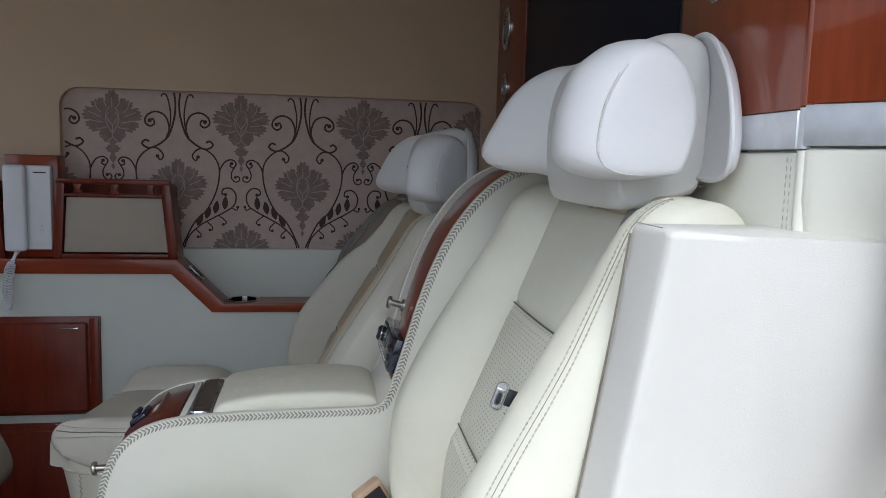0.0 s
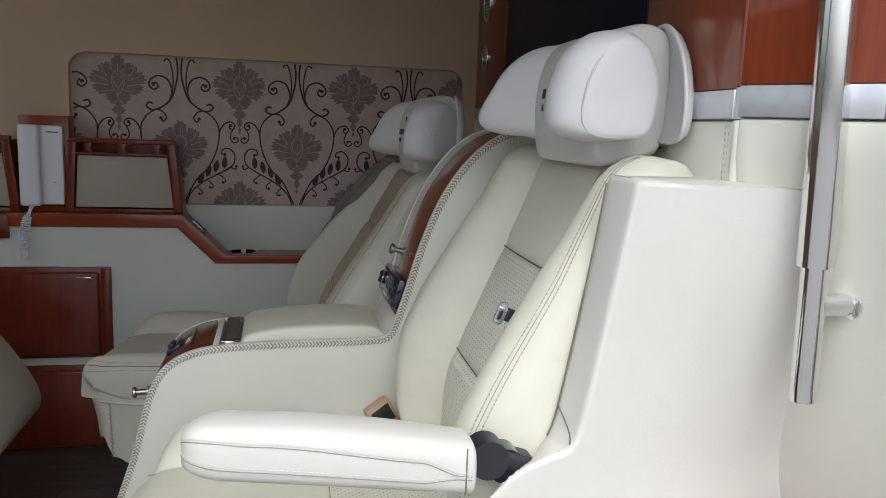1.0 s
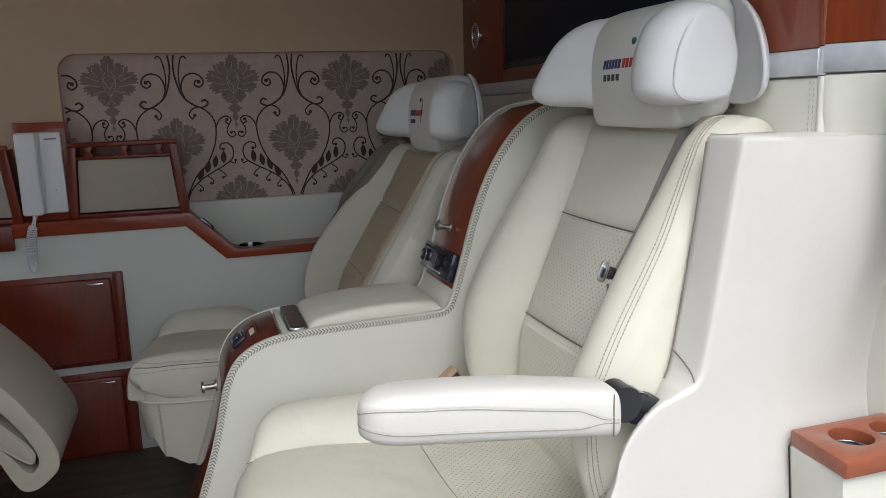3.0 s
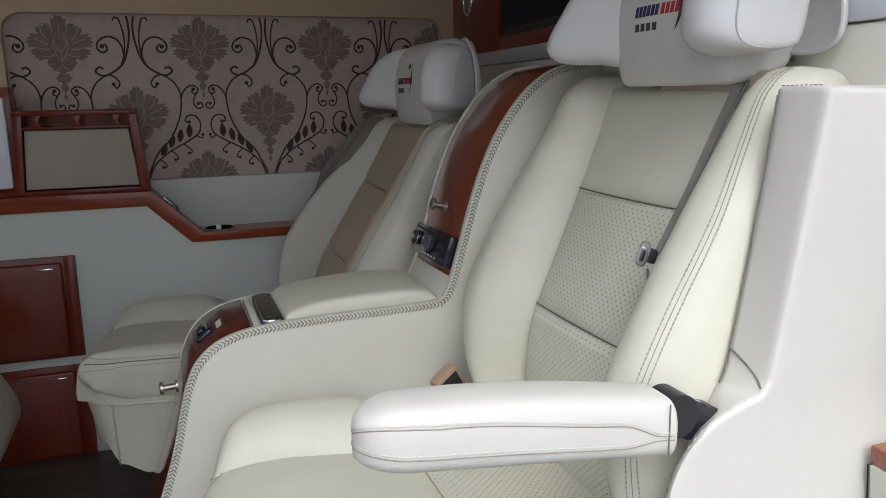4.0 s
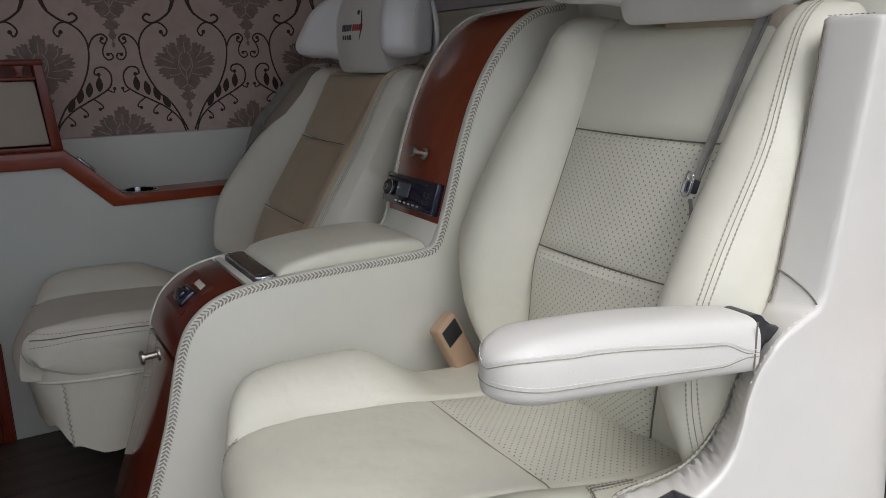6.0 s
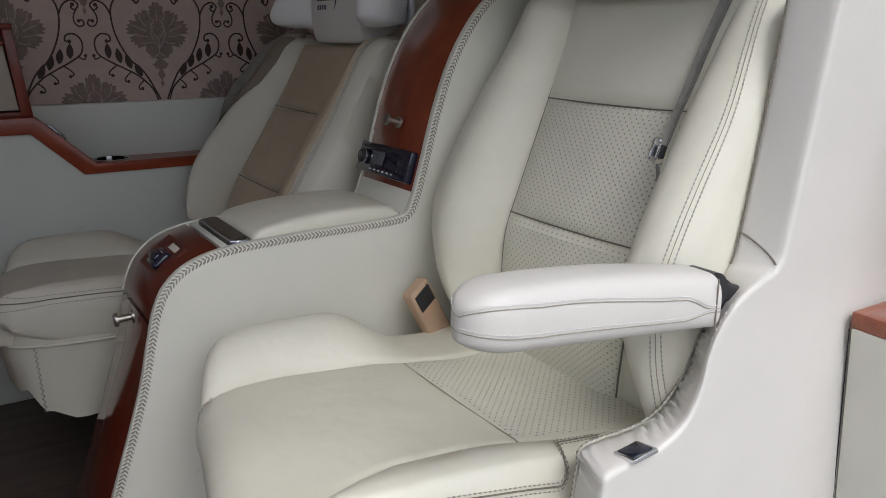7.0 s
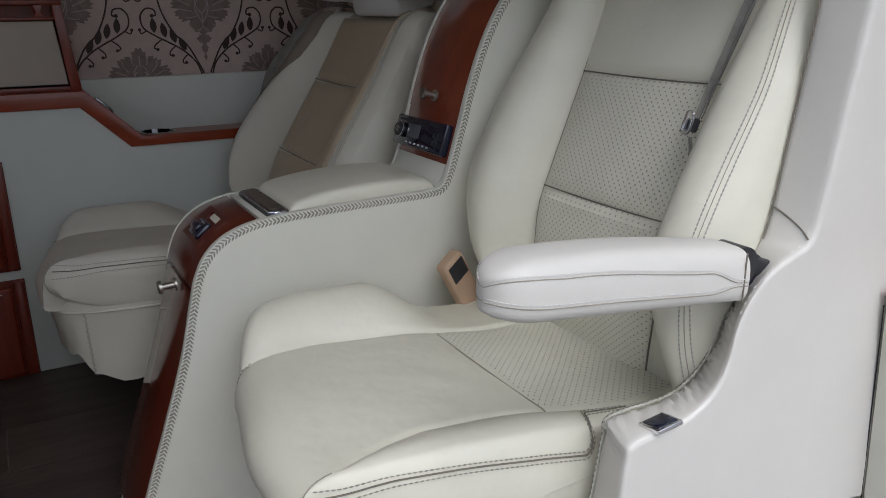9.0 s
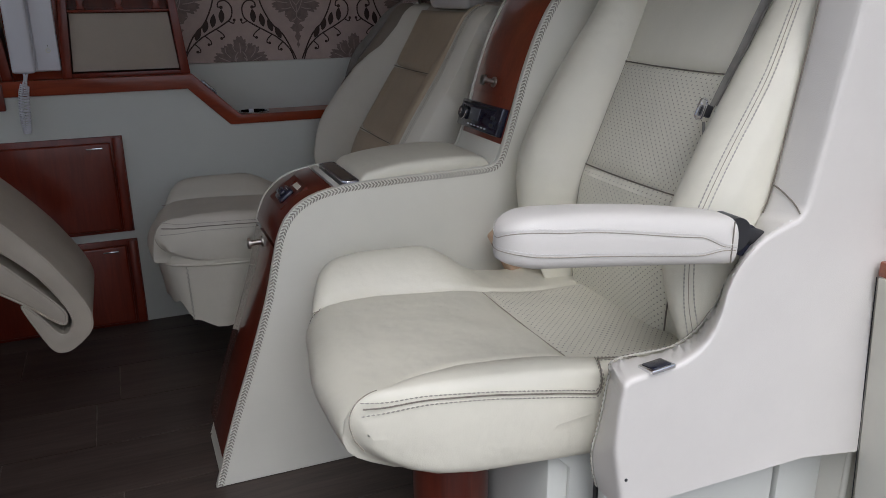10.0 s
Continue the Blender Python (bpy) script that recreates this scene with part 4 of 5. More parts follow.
    # base
    if near:
        drum = disc((-0.075, YC - 0.005, 0.0), (0, 0, 1), 0.072, 0.030, 40, 0.004)
        disc((-0.075, YC - 0.005, 0.030), (0, 0, 1), 0.062, 0.236, 40, 0.004, bm=drum)
        part("pedestal", drum, WOOD_FRONT, st, "round brown pedestal under the cushion")
        # Wall grey instead of white puts the cushion's shade into the colour
        part("base_box", box(-0.005, 0.44, YC - 0.190, YC + 0.285, 0, 0.268, 0.006), WALL_GREY, st, "base box greyed for the shade under the cushion")
        part("base_panel", prism([(0.026, 0.0), (0.44, 0.0), (0.44, 0.258), (0.004, 0.258), (0.026, 0.236)], YC - 0.199, YC - 0.1905, "y", 0.002), WALL_GREY, st, "panel on the base box, greyed for the same shade")
    else:
        part("pedestal", box(-0.06 + ox, 0.20 + ox, YC - 0.10, YC + 0.14, 0, 0.31, 0.01), BLACK, st, "black pedestal")
        # skirt under the front of the cushion
        ring = [(0.15, V0 + 0.012), (-0.10, V0 + 0.020), (-0.225, V0 + 0.045), (-0.270, V0 + 0.085), (-0.284, -0.06), (-0.280, 0.08), (-0.240, V1 - 0.05), (-0.19, V1 - 0.012), (0.15, V1 - 0.012)]
        line = smooth_line([(x, v, 0) for x, v in ring], 6)
        rs = []
        for k, p in enumerate(line):
            low = 0.180 + 0.052 * sstep(-0.205, -0.262, p.x) + 0.004 * math.sin(k * 1.3) + 0.012 * math.exp(-((p.x + 0.205) / 0.012) ** 2)
            a = Vector((p.x + ox, YC + p.y, 0.345))
            b = Vector((p.x + ox + 0.014 * sstep(-0.2, -0.27, p.x), YC + p.y, low))
            rs.append([a, a.lerp(b, 0.3) + Vector((-0.003, -0.002, 0)), a.lerp(b, 0.65), b, b + Vector((0.006, 0.004, 0)), a.lerp(b, 0.65) + Vector((0.008, 0.006, 0)), a + Vector((0.008, 0.006, 0))])
        part("skirt", loft(rs), IVORY_SHADED, st, "loose ivory skirt with a ragged hem")
        stp = [rs[12][0].lerp(rs[12][3], 0.15 + 0.85 * t) + Vector((-0.002, -0.0040, 0)) for t in (k / 12 for k in range(13))]
        zig = [p + Vector((0.0022 * (-1) ** k, 0, 0)) for k, p in enumerate(smooth_line(stp, 2))]
        part("stitching", tube(zig, 0.0011, 5), THREAD, st, "coarse zigzag thread")
        welt = [r[0] + Vector((-0.001, -0.003, -0.022)) for r in rs]
        part("welt", tube(welt, 0.0025, 6), IVORY_SHADED, st, "welt over the skirt")

    # headrest: a boxy printed pad, a wing each side, a curved flap behind the door side wing
    hv = Vector(head)
    HEAD_FRONT = [(.358, .909), (.347, .920), (.342, .945), (.340, .975), (.341, 1.005), (.346, 1.035), (.357, 1.063), (.376, 1.082), (.402, 1.091)]
    HEAD_BACK = [(.426, 1.088), (.441, 1.074), (.445, 1.03), (.443, .96), (.436, .930), (.420, .922), (.385, .912)]
    loop = smooth_line([(x, 0, z) for x, z in HEAD_FRONT + HEAD_BACK], 4, True)
    PY0, PY1 = .797, 1.033

    def pad_x(x, y):
        f = (y - (PY0 + PY1) / 2) / ((PY1 - PY0) / 2)
        return x - 0.012 * (1 - f * f) * sstep(.40, .35, x)

    rings = []
    for k in range(41):
        y = (PY0 + PY1) / 2 - math.cos(math.pi * k / 40) * (PY1 - PY0) / 2
        e = min(1.0, min(y - PY0, PY1 - y) / 0.020)
        q = 1 - 0.13 * (1 - math.sqrt(max(0.0, 1 - (1 - e) ** 2)))
        rings.append([hv + Vector((.392 + (pad_x(p.x, y) - .392) * q, y, 1.0 + (p.z - 1.0) * q)) for p in loop])
    headrest = part("headrest", loft(rings), HEAD_PAD, st, "white winged headrest with a printed mark", 60)

    # far wing: a quarter round cushion, its face almost flush with the pad
    lean = radians(15)
    up = Vector((math.sin(lean), 0, math.cos(lean)))
    lw = [(-.02, .948), (-.02, 1.074), (.015, 1.080), (.046, 1.076), (.076, 1.062), (.098, 1.038), (.112, 1.003), (.121, .972), (.115, .954), (.092, .945), (.04, .942)]
    base, tip = Vector((.372 - math.tan(lean), 1.030, 0)), Vector((.293 - math.tan(lean), 1.117, 0))
    a = (tip - base).normalized()
    nrm = a.cross(up).normalized()
    wm = Matrix.Translation(base + hv) @ Matrix(((a.x, up.x, nrm.x, 0), (a.y, up.y, nrm.y, 0), (a.z, up.z, nrm.z, 0), (0, 0, 0, 1)))
    shape = [(q, z / math.cos(lean)) for q, z in lw]
    wing = part("wing", pillow(shape, 0.060, wm, 0.40, 9), HEAD, headrest, "rounded white wing", 70)
    rim = smooth_line([(q, z, 0) for q, z in shape], 5, True)
    cen = sum(rim, Vector()) / len(rim)
    fr = -1 if (wm.to_3x3() @ Vector((0, 0, 1))).x > 0 else 1
    tq = 0.30
    seam_w = [wm @ (cen + (q - cen) * math.cos(tq * math.pi / 2) ** 0.40 + Vector((0, 0, fr * 0.030 * math.sin(tq * math.pi / 2) ** 0.75))) for q in rim]
    part("piping", tube(seam_w[8:48], 0.0007, 6), HEAD_PAD, wing, "fine seam")

    # door side wing, folded forward: a block with a round front edge and a flat outer face
    FULL = [(.272, .972), (.277, .957), (.297, .945), (.332, .940), (.382, .946), (.395, .957), (.403, .984), (.404, 1.014), (.391, 1.051), (.373, 1.070), (.355, 1.076), (.329, 1.073), (.311, 1.064), (.290, 1.045), (.278, 1.016), (.274, 1.001)]
    FACE = [(.302, .972), (.306, .959), (.316, .951), (.338, .947), (.378, .949), (.389, .958), (.396, .984), (.397, 1.012), (.386, 1.044), (.371, 1.060), (.355, 1.064), (.338, 1.058), (.327, 1.048), (.315, 1.028), (.307, 1.008), (.304, .992)]
    full = smooth_line([(x, 0, z) for x, z in FULL], 4, True)
    face = smooth_line([(x, 0, z) for x, z in FACE], 4, True)
    mid_f = sum(face, Vector()) / len(face)
    swing = Matrix.Translation(hv + Vector((.405, .790, 0))) @ Matrix.Rotation(radians(fold), 4, "Z") @ Matrix.Translation((-.405, -.790, 0))
    rings = []
    for y, to_face, shrink in ((.803, .5, .90), (.800, .25, .97), (.793, .05, 1), (.783, 0, 1), (.772, .02, 1), (.762, .10, 1), (.753, .28, 1), (.746, .52, 1), (.7405, .78, 1), (.7375, 1, 1), (.7355, 1, .90), (.7345, 1, .70), (.734, 1, .40), (.734, 1, .08)):
        ring = []
        for p, q in zip(full, face):
            r = p.lerp(q, to_face)
            r = mid_f + (r - mid_f) * shrink
            ring.append(swing @ Vector((r.x, y, r.z)))
        rings.append(ring)
    wing2 = part("wing", loft(rings), HEAD, headrest, "rounded white wing folded forward", 70)
    welt = [swing @ Vector((q.x, .7366, q.z)) for q in face]
    part("piping", tube(welt[48:] + welt[:14], 0.0006, 6), HEAD, wing2, "raised seam round its face")
    part("seam", tube([p + Vector((-.0014, .0006, .0012)) for p in welt[50:] + welt[:10]], 0.0005, 5), THREAD_LIGHT, wing2, "fine thread beside the seam")

    # flap: a thin shell, hollow towards the front, with a piped rim
    EAR = [(.842, 1.084), (.806, 1.089), (.774, 1.079), (.748, 1.057), (.728, 1.028), (.717, .996), (.716, .970), (.724, .953), (.746, .945), (.782, .944), (.806, .952), (.822, 1.01), (.838, 1.06)]
    ear = smooth_line([(0, y, z) for y, z in EAR], 5, True)
    ce = sum(ear, Vector()) / len(ear)

    def ear_x(y, z):
        t = (.83 - y) / .115
        return .437 - .016 * t - 0.06 * max(0.0, z - 1.05)

    rings = []
    for q, dep in ((.05, .0105), (.35, .010), (.65, .0075), (.88, .0035), (1.0, 0.0), (1.01, .005), (.95, .012), (.5, .020), (.05, .021)):
        rings.append([hv + Vector((ear_x(r.y, r.z) + dep, r.y, r.z)) for r in (ce + (p - ce) * q for p in ear)])
    flap = part("flap", loft(rings), HEAD, headrest, "thin hollow white flap with piped rim", 60)
    part("piping", tube([hv + Vector((ear_x(p.y, p.z) + .002, p.y, p.z)) for p in ear], 0.0032, 8, True, None, None, True), HEAD, flap, "white piping")
    part("neck", moved(box(.380, .440, .782, .985, .880, .925, .014, 3), Matrix.Translation(hv)), COLLAR, st, "beige headrest collar")

    # printed mark on the pad: plain bars, a dot and a swoosh
    def pad_front(y, z):
        for (x0, z0), (x1, z1) in zip(HEAD_FRONT, HEAD_FRONT[1:]):
            if z <= z1:
                return pad_x(x0 + (x1 - x0) * (z - z0) / (z1 - z0), y)

    def mark(y, z, w, h, material, slant=0.0022):
        bm = bmesh.new()
        quad = [(y + w / 2 + 0, z - h / 2), (y - w / 2, z - h / 2), (y - w / 2 - slant, z + h / 2), (y + w / 2 - slant, z + h / 2)]
        rows = [[bm.verts.new(hv + Vector((pad_front(b, c) - dx, b, c))) for b, c in quad] for dx in (.0012, -.002)]
        bm.faces.new(rows[0])
        for i in range(4):
            bm.faces.new((rows[0][i], rows[0][(i + 1) % 4], rows[1][(i + 1) % 4], rows[1][i]))
        part("print_bar", bm, material, headrest)

    for i in range(11):
        mark(.966 - i * .0094 - (.003 if i > 5 else 0), 1.004, .0064, .0135, (INK_BLUE if i < 6 else INK_RED) if near else (INK_DARK if i < 6 else INK_RED))
    for i in range(4):
        mark(.962 - i * .0135, .984, .0082, .0098, INK_DARK, 0.0)
    sw = smooth_line([(0, .876, 1.044), (0, .872, 1.030), (0, .869, 1.012), (0, .872, .994), (0, .880, .976)], 6)
    rr = [0.0006 + 0.0036 * math.sin(math.pi * i / (len(sw) - 1)) for i in range(len(sw))]
    part("print_swoosh", tube([hv + Vector((pad_front(p.y, p.z) - .0006, p.y, p.z)) for p in sw], rr, 6, True, None, ((1, 0, 0), 0.15)), INK_DARK, headrest)
    part("print_dot", disc(hv + Vector((pad_front(.886, 1.034) + .001, .886, 1.034)), (-1, 0, .1), 0.0052, 0.0024, 16), INK_TEAL, headrest)

    ox, oz = hx, hz
    # belt: webbing down the crease to a chrome tongue
    if near:
        belt = thing("seat_belt", "grey webbing seat belt with a chrome tongue hanging on the backrest", "seat belt", at=(0.23, 0.80, 0.72))
        web = smooth_line([(0.440, 0.806, 0.938), (0.388, 0.808, 0.926), (0.354, 0.812, 0.870), (0.318, 0.815, 0.796), (0.290, 0.812, 0.752), (0.262, 0.803, 0.718), (0.240, 0.790, 0.716)], 6)
        rs = []
        for i, p in enumerate(web):
            w = 0.0066 - 0.0036 * sstep(4, 30, i)
            n = Vector((-UZ, 0, UX)) * 0.0012
            c, q = math.cos(radians(58)), math.sin(radians(58))
            across = Vector((-UZ * q, c, UX * q)) * -w
            rs.append([p + across + n, p - across + n, p - across - n, p + across - n])
        part("webbing", loft(rs), STRAP, belt)
        part("fold", tube([p + Vector((0.004, -0.004, 0.0)) for p in web[4:30]], [0.0028 - 0.0018 * k / 25 for k in range(26)], 6), STRAP, belt, "rolled edge of the webbing")
        tm = Matrix.Translation((0.229, 0.784, 0.722)) @ Matrix.Rotation(radians(20), 4, "Y") @ Matrix.Rotation(radians(-6), 4, "Z") @ Matrix.Diagonal((0.56, 0.78, 0.72, 1))
        tongue = part("tongue", moved(plate_with_hole(rounded_rect(-.0105, .0105, -.020, .020, .007), rounded_rect(-.0045, .0040, -.012, .006, .0035), -.0016, .0016), tm), BELT_CHROME, belt, "chrome tongue")
        part("rim", moved(tube([(x, -.0018, z) for x, z in rounded_rect(-.0100, .0100, -.0195, .0195, .007)], .0018, 6, True, None, None, True), tm), BELT_CHROME, tongue, "rolled chrome rim")
        part("slot_rim", moved(tube([(x, -.0018, z) for x, z in rounded_rect(-.0045, .0040, -.012, .006, .0035)], .0013, 6, True, None, None, True), tm), DARK_CHROME, tongue, "rim of the slot")
        part("grip", moved(box(0.004, 0.034, -0.001, 0.011, -0.011, 0.013, 0.004), tm), BLACK, belt, "black grip")
        part("bar", moved(box(-0.010, 0.010, -0.0032, -0.0012, 0.007, 0.011, 0.001), tm), CHROME, tongue, "bright cross bar")
        part("slot", moved(box(-0.0040, 0.0036, -0.0012, 0.0022, -0.0115, 0.0055, 0.0005), tm), BLACK, tongue, "dark slot")
        tail = smooth_line([(0.236, 0.784, 0.704), (0.236, 0.782, 0.680), (0.232, 0.786, 0.655), (0.230, 0.790, 0.630)], 5)
        part("webbing", tube(tail, 0.0030, 6, True, None, ((-1, 0, 0.4), 0.35)), STRAP, belt, "lower end of the webbing")
        bk = thing("belt_buckle", "tan plastic seat belt buckle with a dark slot", "buckle", at=(0.13, 1.19, 0.36))
        axis = Vector((-0.072, -0.018, 0.125)).normalized()
        wide = Vector((1.0, 0.30, 0.0))
        wide = (wide - axis * wide.dot(axis)).normalized()
        out = wide.cross(axis)
        ang = Matrix.Translation((0.153, 1.184, 0.405)) @ Matrix(((out.x, wide.x, axis.x, 0), (out.y, wide.y, axis.y, 0), (out.z, wide.z, axis.z, 0), (0, 0, 0, 1)))
        part("shell", moved(box(-0.012, 0.012, -0.024, 0.024, -0.100, 0.064, 0.006, 3), ang), TAN, bk)
        part("button", moved(box(0.0110, 0.0135, -0.0180, 0.0180, 0.022, 0.056, 0.002), ang), BLACK, bk, "dark release button")
        part("rivet", moved(box(0.0115, 0.0128, -0.003, 0.003, -0.074, -0.071, 0.0004), ang), BLACK, bk, "small dark slot")
    else:
        rs = []
        for k in range(33):
            q = -0.05 + 0.600 * k / 32
            t = max(0.0, (q - 0.495) / 0.068)
            kk = math.sqrt(max(0.03, 1 - t * t))
            sqz = 1 - 0.05 * t ** 3 - 0.05 * sstep(0.34, 0.50, q)
            row = []
            for e in range(13):
                u = -(half(q, -1) - 0.002 + (0.2255 - 0.006 * sstep(0.30, 0.52, q) - half(q, -1) + 0.002) * e / 12)
                row.append(bp(u * sqz, q, -0.035 + (front_d(u, q) + 0.035) * kk + (0.0045 if 0 < e < 12 else 0.0)))
            rs.append(row)
        part("bolster_panel", loft(rs, False, False), insert, backrest, "taupe facing up to the stitched seam")
        EDGE = [(.20, .268), (.28, .236), (.34, .206), (.40, .187), (.46, .182), (.60, .190)]
        rs = []
        for k in range(24):
            q = 0.205 + 0.352 * k / 23
            for (s0, w0), (s1, w1) in zip(EDGE, EDGE[1:]):
                if q <= s1:
                    ub = w0 + (w1 - w0) * (q - s0) / (s1 - s0)
                    break
            t = max(0.0, (q - 0.495) / 0.068)
            kk = math.sqrt(max(0.03, 1 - t * t))
            sqz = 1 - 0.05 * t ** 3 - 0.05 * sstep(0.34, 0.50, q)
            row = []
            for e in range(9):
                u = ub + (0.2719 - ub) * e / 8
                row.append(bp(u * sqz, q, -0.035 + (front_d(u, q) + 0.035) * kk + 0.0025))
            row += [bp(0.277 * sqz, q, -0.035 * kk), bp(0.276 * sqz, q, -0.08 * kk)]
            rs.append(row)
        part("side_panel", loft(rs, False, False), TAUPE_DARK, st, "dark taupe outer side of the backrest")
        belt = thing("seat_belt", "dark webbing seat belt over the shoulder of the far seat", "seat belt", at=(0.25 + ox, YC + 0.16, 0.9 + oz))
        web = smooth_line([bp(0.185, 0.572, -0.04), bp(0.195, 0.566, 0.0), bp(0.218, 0.50, 0.046), bp(0.238, 0.42, 0.062), bp(0.258, 0.34, 0.070), bp(0.280, 0.24, 0.045)], 6)
        rs = []
        for p in web:
            n = Vector((-UZ, 0, UX)) * 0.0015
            across = Vector((0.0, 0.020, 0.006))
            rs.append([p + across + n, p - across + n, p - across - n, p + across - n])
        part("webbing", loft(rs), STRAP, belt)
        part("guide", tube([bp(0.145, 0.548, 0.014), bp(0.205, 0.535, 0.030)], 0.006, 10), CHROME, belt, "chrome guide")
    return st


seat((0, 0, 0), INSERT, PERF_BACK, PERF_SEAT, "ivory leather captain's seat with perforated panels and winged headrest", True)
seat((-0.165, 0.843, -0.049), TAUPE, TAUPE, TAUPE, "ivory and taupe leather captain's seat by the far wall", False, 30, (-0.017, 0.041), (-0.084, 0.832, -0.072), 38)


# ---- console between the seats ----
CY0, CY1 = 1.245, 1.452
PROF = [(-.420, 0), (-.379, .128), (-.341, .235), (-.302, .350), (-.283, .425), (-.270, .472), (-.250, .508), (-.214, .535), (-.157, .550), (-.05, .556), (.06, .558), (.125, .560), (.150, .566), (.164, .592), (.183, .652), (.207, .733), (.235, .805), (.268, .862), (.310, .911), (.358, .942), (.42, .955)]
prof = [(p.x, p.y) for p in smooth_line([(x, z, 0) for x, z in PROF], 16)]
console = thing("seat_console", "ivory leather console with mahogany inlays between the seats", "console", at=(0, 1.37, 0))
BACKSIDE = [(.452, .955), (.452, 0)]


def pnormals(pts):
    out = []
    for i, p in enumerate(pts):
        a, b = pts[max(i - 1, 0)], pts[min(i + 1, len(pts) - 1)]
        d = Vector((b[0] - a[0], b[1] - a[1])).normalized()
        out.append(Vector((-d.y, d.x)))
    return out


def inset(pts, d):
    return [(p[0] + n.x * d, p[1] + n.y * d) for p, n in zip(pts, pnormals(pts))]


part("side_panel", prism(prof + BACKSIDE, CY0, CY0 + 0.016, "y", 0.004, 3), LEATHER_TIGHT, console, "ivory leather side panel")
far_prof = [q if p[1] > 0.449 else r for p, q, r in zip(prof, prof, inset(prof, -0.0125))]
far_prof[0] = (far_prof[0][0], 0.0)
part("side_panel", prism(far_prof + BACKSIDE, CY1 - 0.006, CY1, "y", 0.002, 2), LEATHER_TIGHT, console, "ivory leather side panel")
core = inset(prof, -0.012)
core[0] = (core[0][0], 0.0)
part("body", prism(core + [(.440, .943), (.440, 0)], CY0 + 0.0165, CY1 - 0.0125, "y"), LEATHER_TIGHT, console)


def ribbon(z_test, y0, y1, lo, hi, bev=0.0015):
    """A board bent along the console's outline, where z_test holds."""
    pts = [p for p in prof if z_test(p)]
    a, b = inset(pts, lo), inset(pts, hi)
    return prism(a + b[::-1], y0, y1, "y", bev)


WY0, WY1 = CY0 + 0.0175, CY1 - 0.0070
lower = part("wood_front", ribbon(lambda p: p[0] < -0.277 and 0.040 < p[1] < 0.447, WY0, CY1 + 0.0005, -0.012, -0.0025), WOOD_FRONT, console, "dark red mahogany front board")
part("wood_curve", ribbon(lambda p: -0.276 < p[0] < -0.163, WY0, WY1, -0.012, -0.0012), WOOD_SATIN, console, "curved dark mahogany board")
part("strip", ribbon(lambda p: -0.165 < p[0] < -0.149, WY0, WY1, -0.012, -0.001), LEATHER_TIGHT, console, "ivory strip")
pad_rings = []
PAD = [(-.113, .553), (-.108, .561), (-.09, .570), (-.03, .579), (.05, .583), (.11, .580), (.138, .573), (.147, .562)]
for p in smooth_line([(x, z, 0) for x, z in PAD], 5):
    y0, y1 = WY0 + 0.001, WY1 - 0.001
    half_w, mid_y = (y1 - y0) / 2, (y0 + y1) / 2
    ring = []
    for k in range(25):
        f = -1 + 2 * k / 24
        drop = 0.016 * (1 - math.sqrt(max(0.0, 1 - max(0.0, (abs(f) - 0.66) / 0.34) ** 2))) + 0.004 * f * f
        ring.append(Vector((p.x, mid_y + half_w * math.sin(f * math.pi / 2) ** 1 if abs(f) < 1 else mid_y + half_w * f, max(0.547, p.y - drop))))
    ring += [Vector((p.x, y1, 0.545)), Vector((p.x, y0, 0.545))]
    pad_rings.append(ring)
part("arm_pad", loft(pad_rings), LEATHER, console, "padded ivory armrest top", 50)
flap_c = Vector((-0.130, (CY0 + CY1) / 2, 0.5515))
tray_m = Matrix.Translation(flap_c) @ Matrix.Rotation(radians(-4), 4, "Y")
tray = part("tray_lid", moved(prism(rounded_rect(-0.017, 0.016, -0.092, 0.094, 0.010), -0.008, 0.003, "z", 0.002, 2), tray_m), DARK_CHROME, console, "dark metal hinged tray lid with round corners")
part("lid_inlay", moved(prism(rounded_rect(-0.010, 0.010, -0.070, 0.084, 0.006), 0.0028, 0.0040, "z", 0.0006, 1), tray_m), BRONZE, tray, "raised middle of the lid")
part("lip", moved(tube([(0.012, -0.086, 0.0034), (0.006, -0.0905, 0.0034), (-0.008, -0.0905, 0.0034), (-0.0155, -0.084, 0.0034), (-0.0155, -0.04, 0.0034), (-0.0155, 0.08, 0.0034)], [0.0010, 0.0016, 0.0018, 0.0016, 0.0010, 0.0006], 6), tray_m), CHROME, tray, "bright chrome edge")
part("strip", ribbon(lambda p: p[0] > 0.145 and p[1] < 0.598, WY0, WY1, -0.012, -0.001), LEATHER_TIGHT, console, "ivory strip")
ZC = min((p[1] for p in prof if p[0] > 0.155), key=lambda z: abs(z - 0.681))
part("radio_board", ribbon(lambda p: p[0] > 0.155 and 0.596 < p[1] <= ZC + 1e-5, WY0, WY1, -0.012, -0.0034), WOOD_MID, console, "mahogany board round the radio")
part("tall_board", ribbon(lambda p: p[0] > 0.155 and p[1] >= ZC - 1e-5, WY0, WY1, -0.012, -0.002), WOOD_MID, console, "tall curved mahogany board")

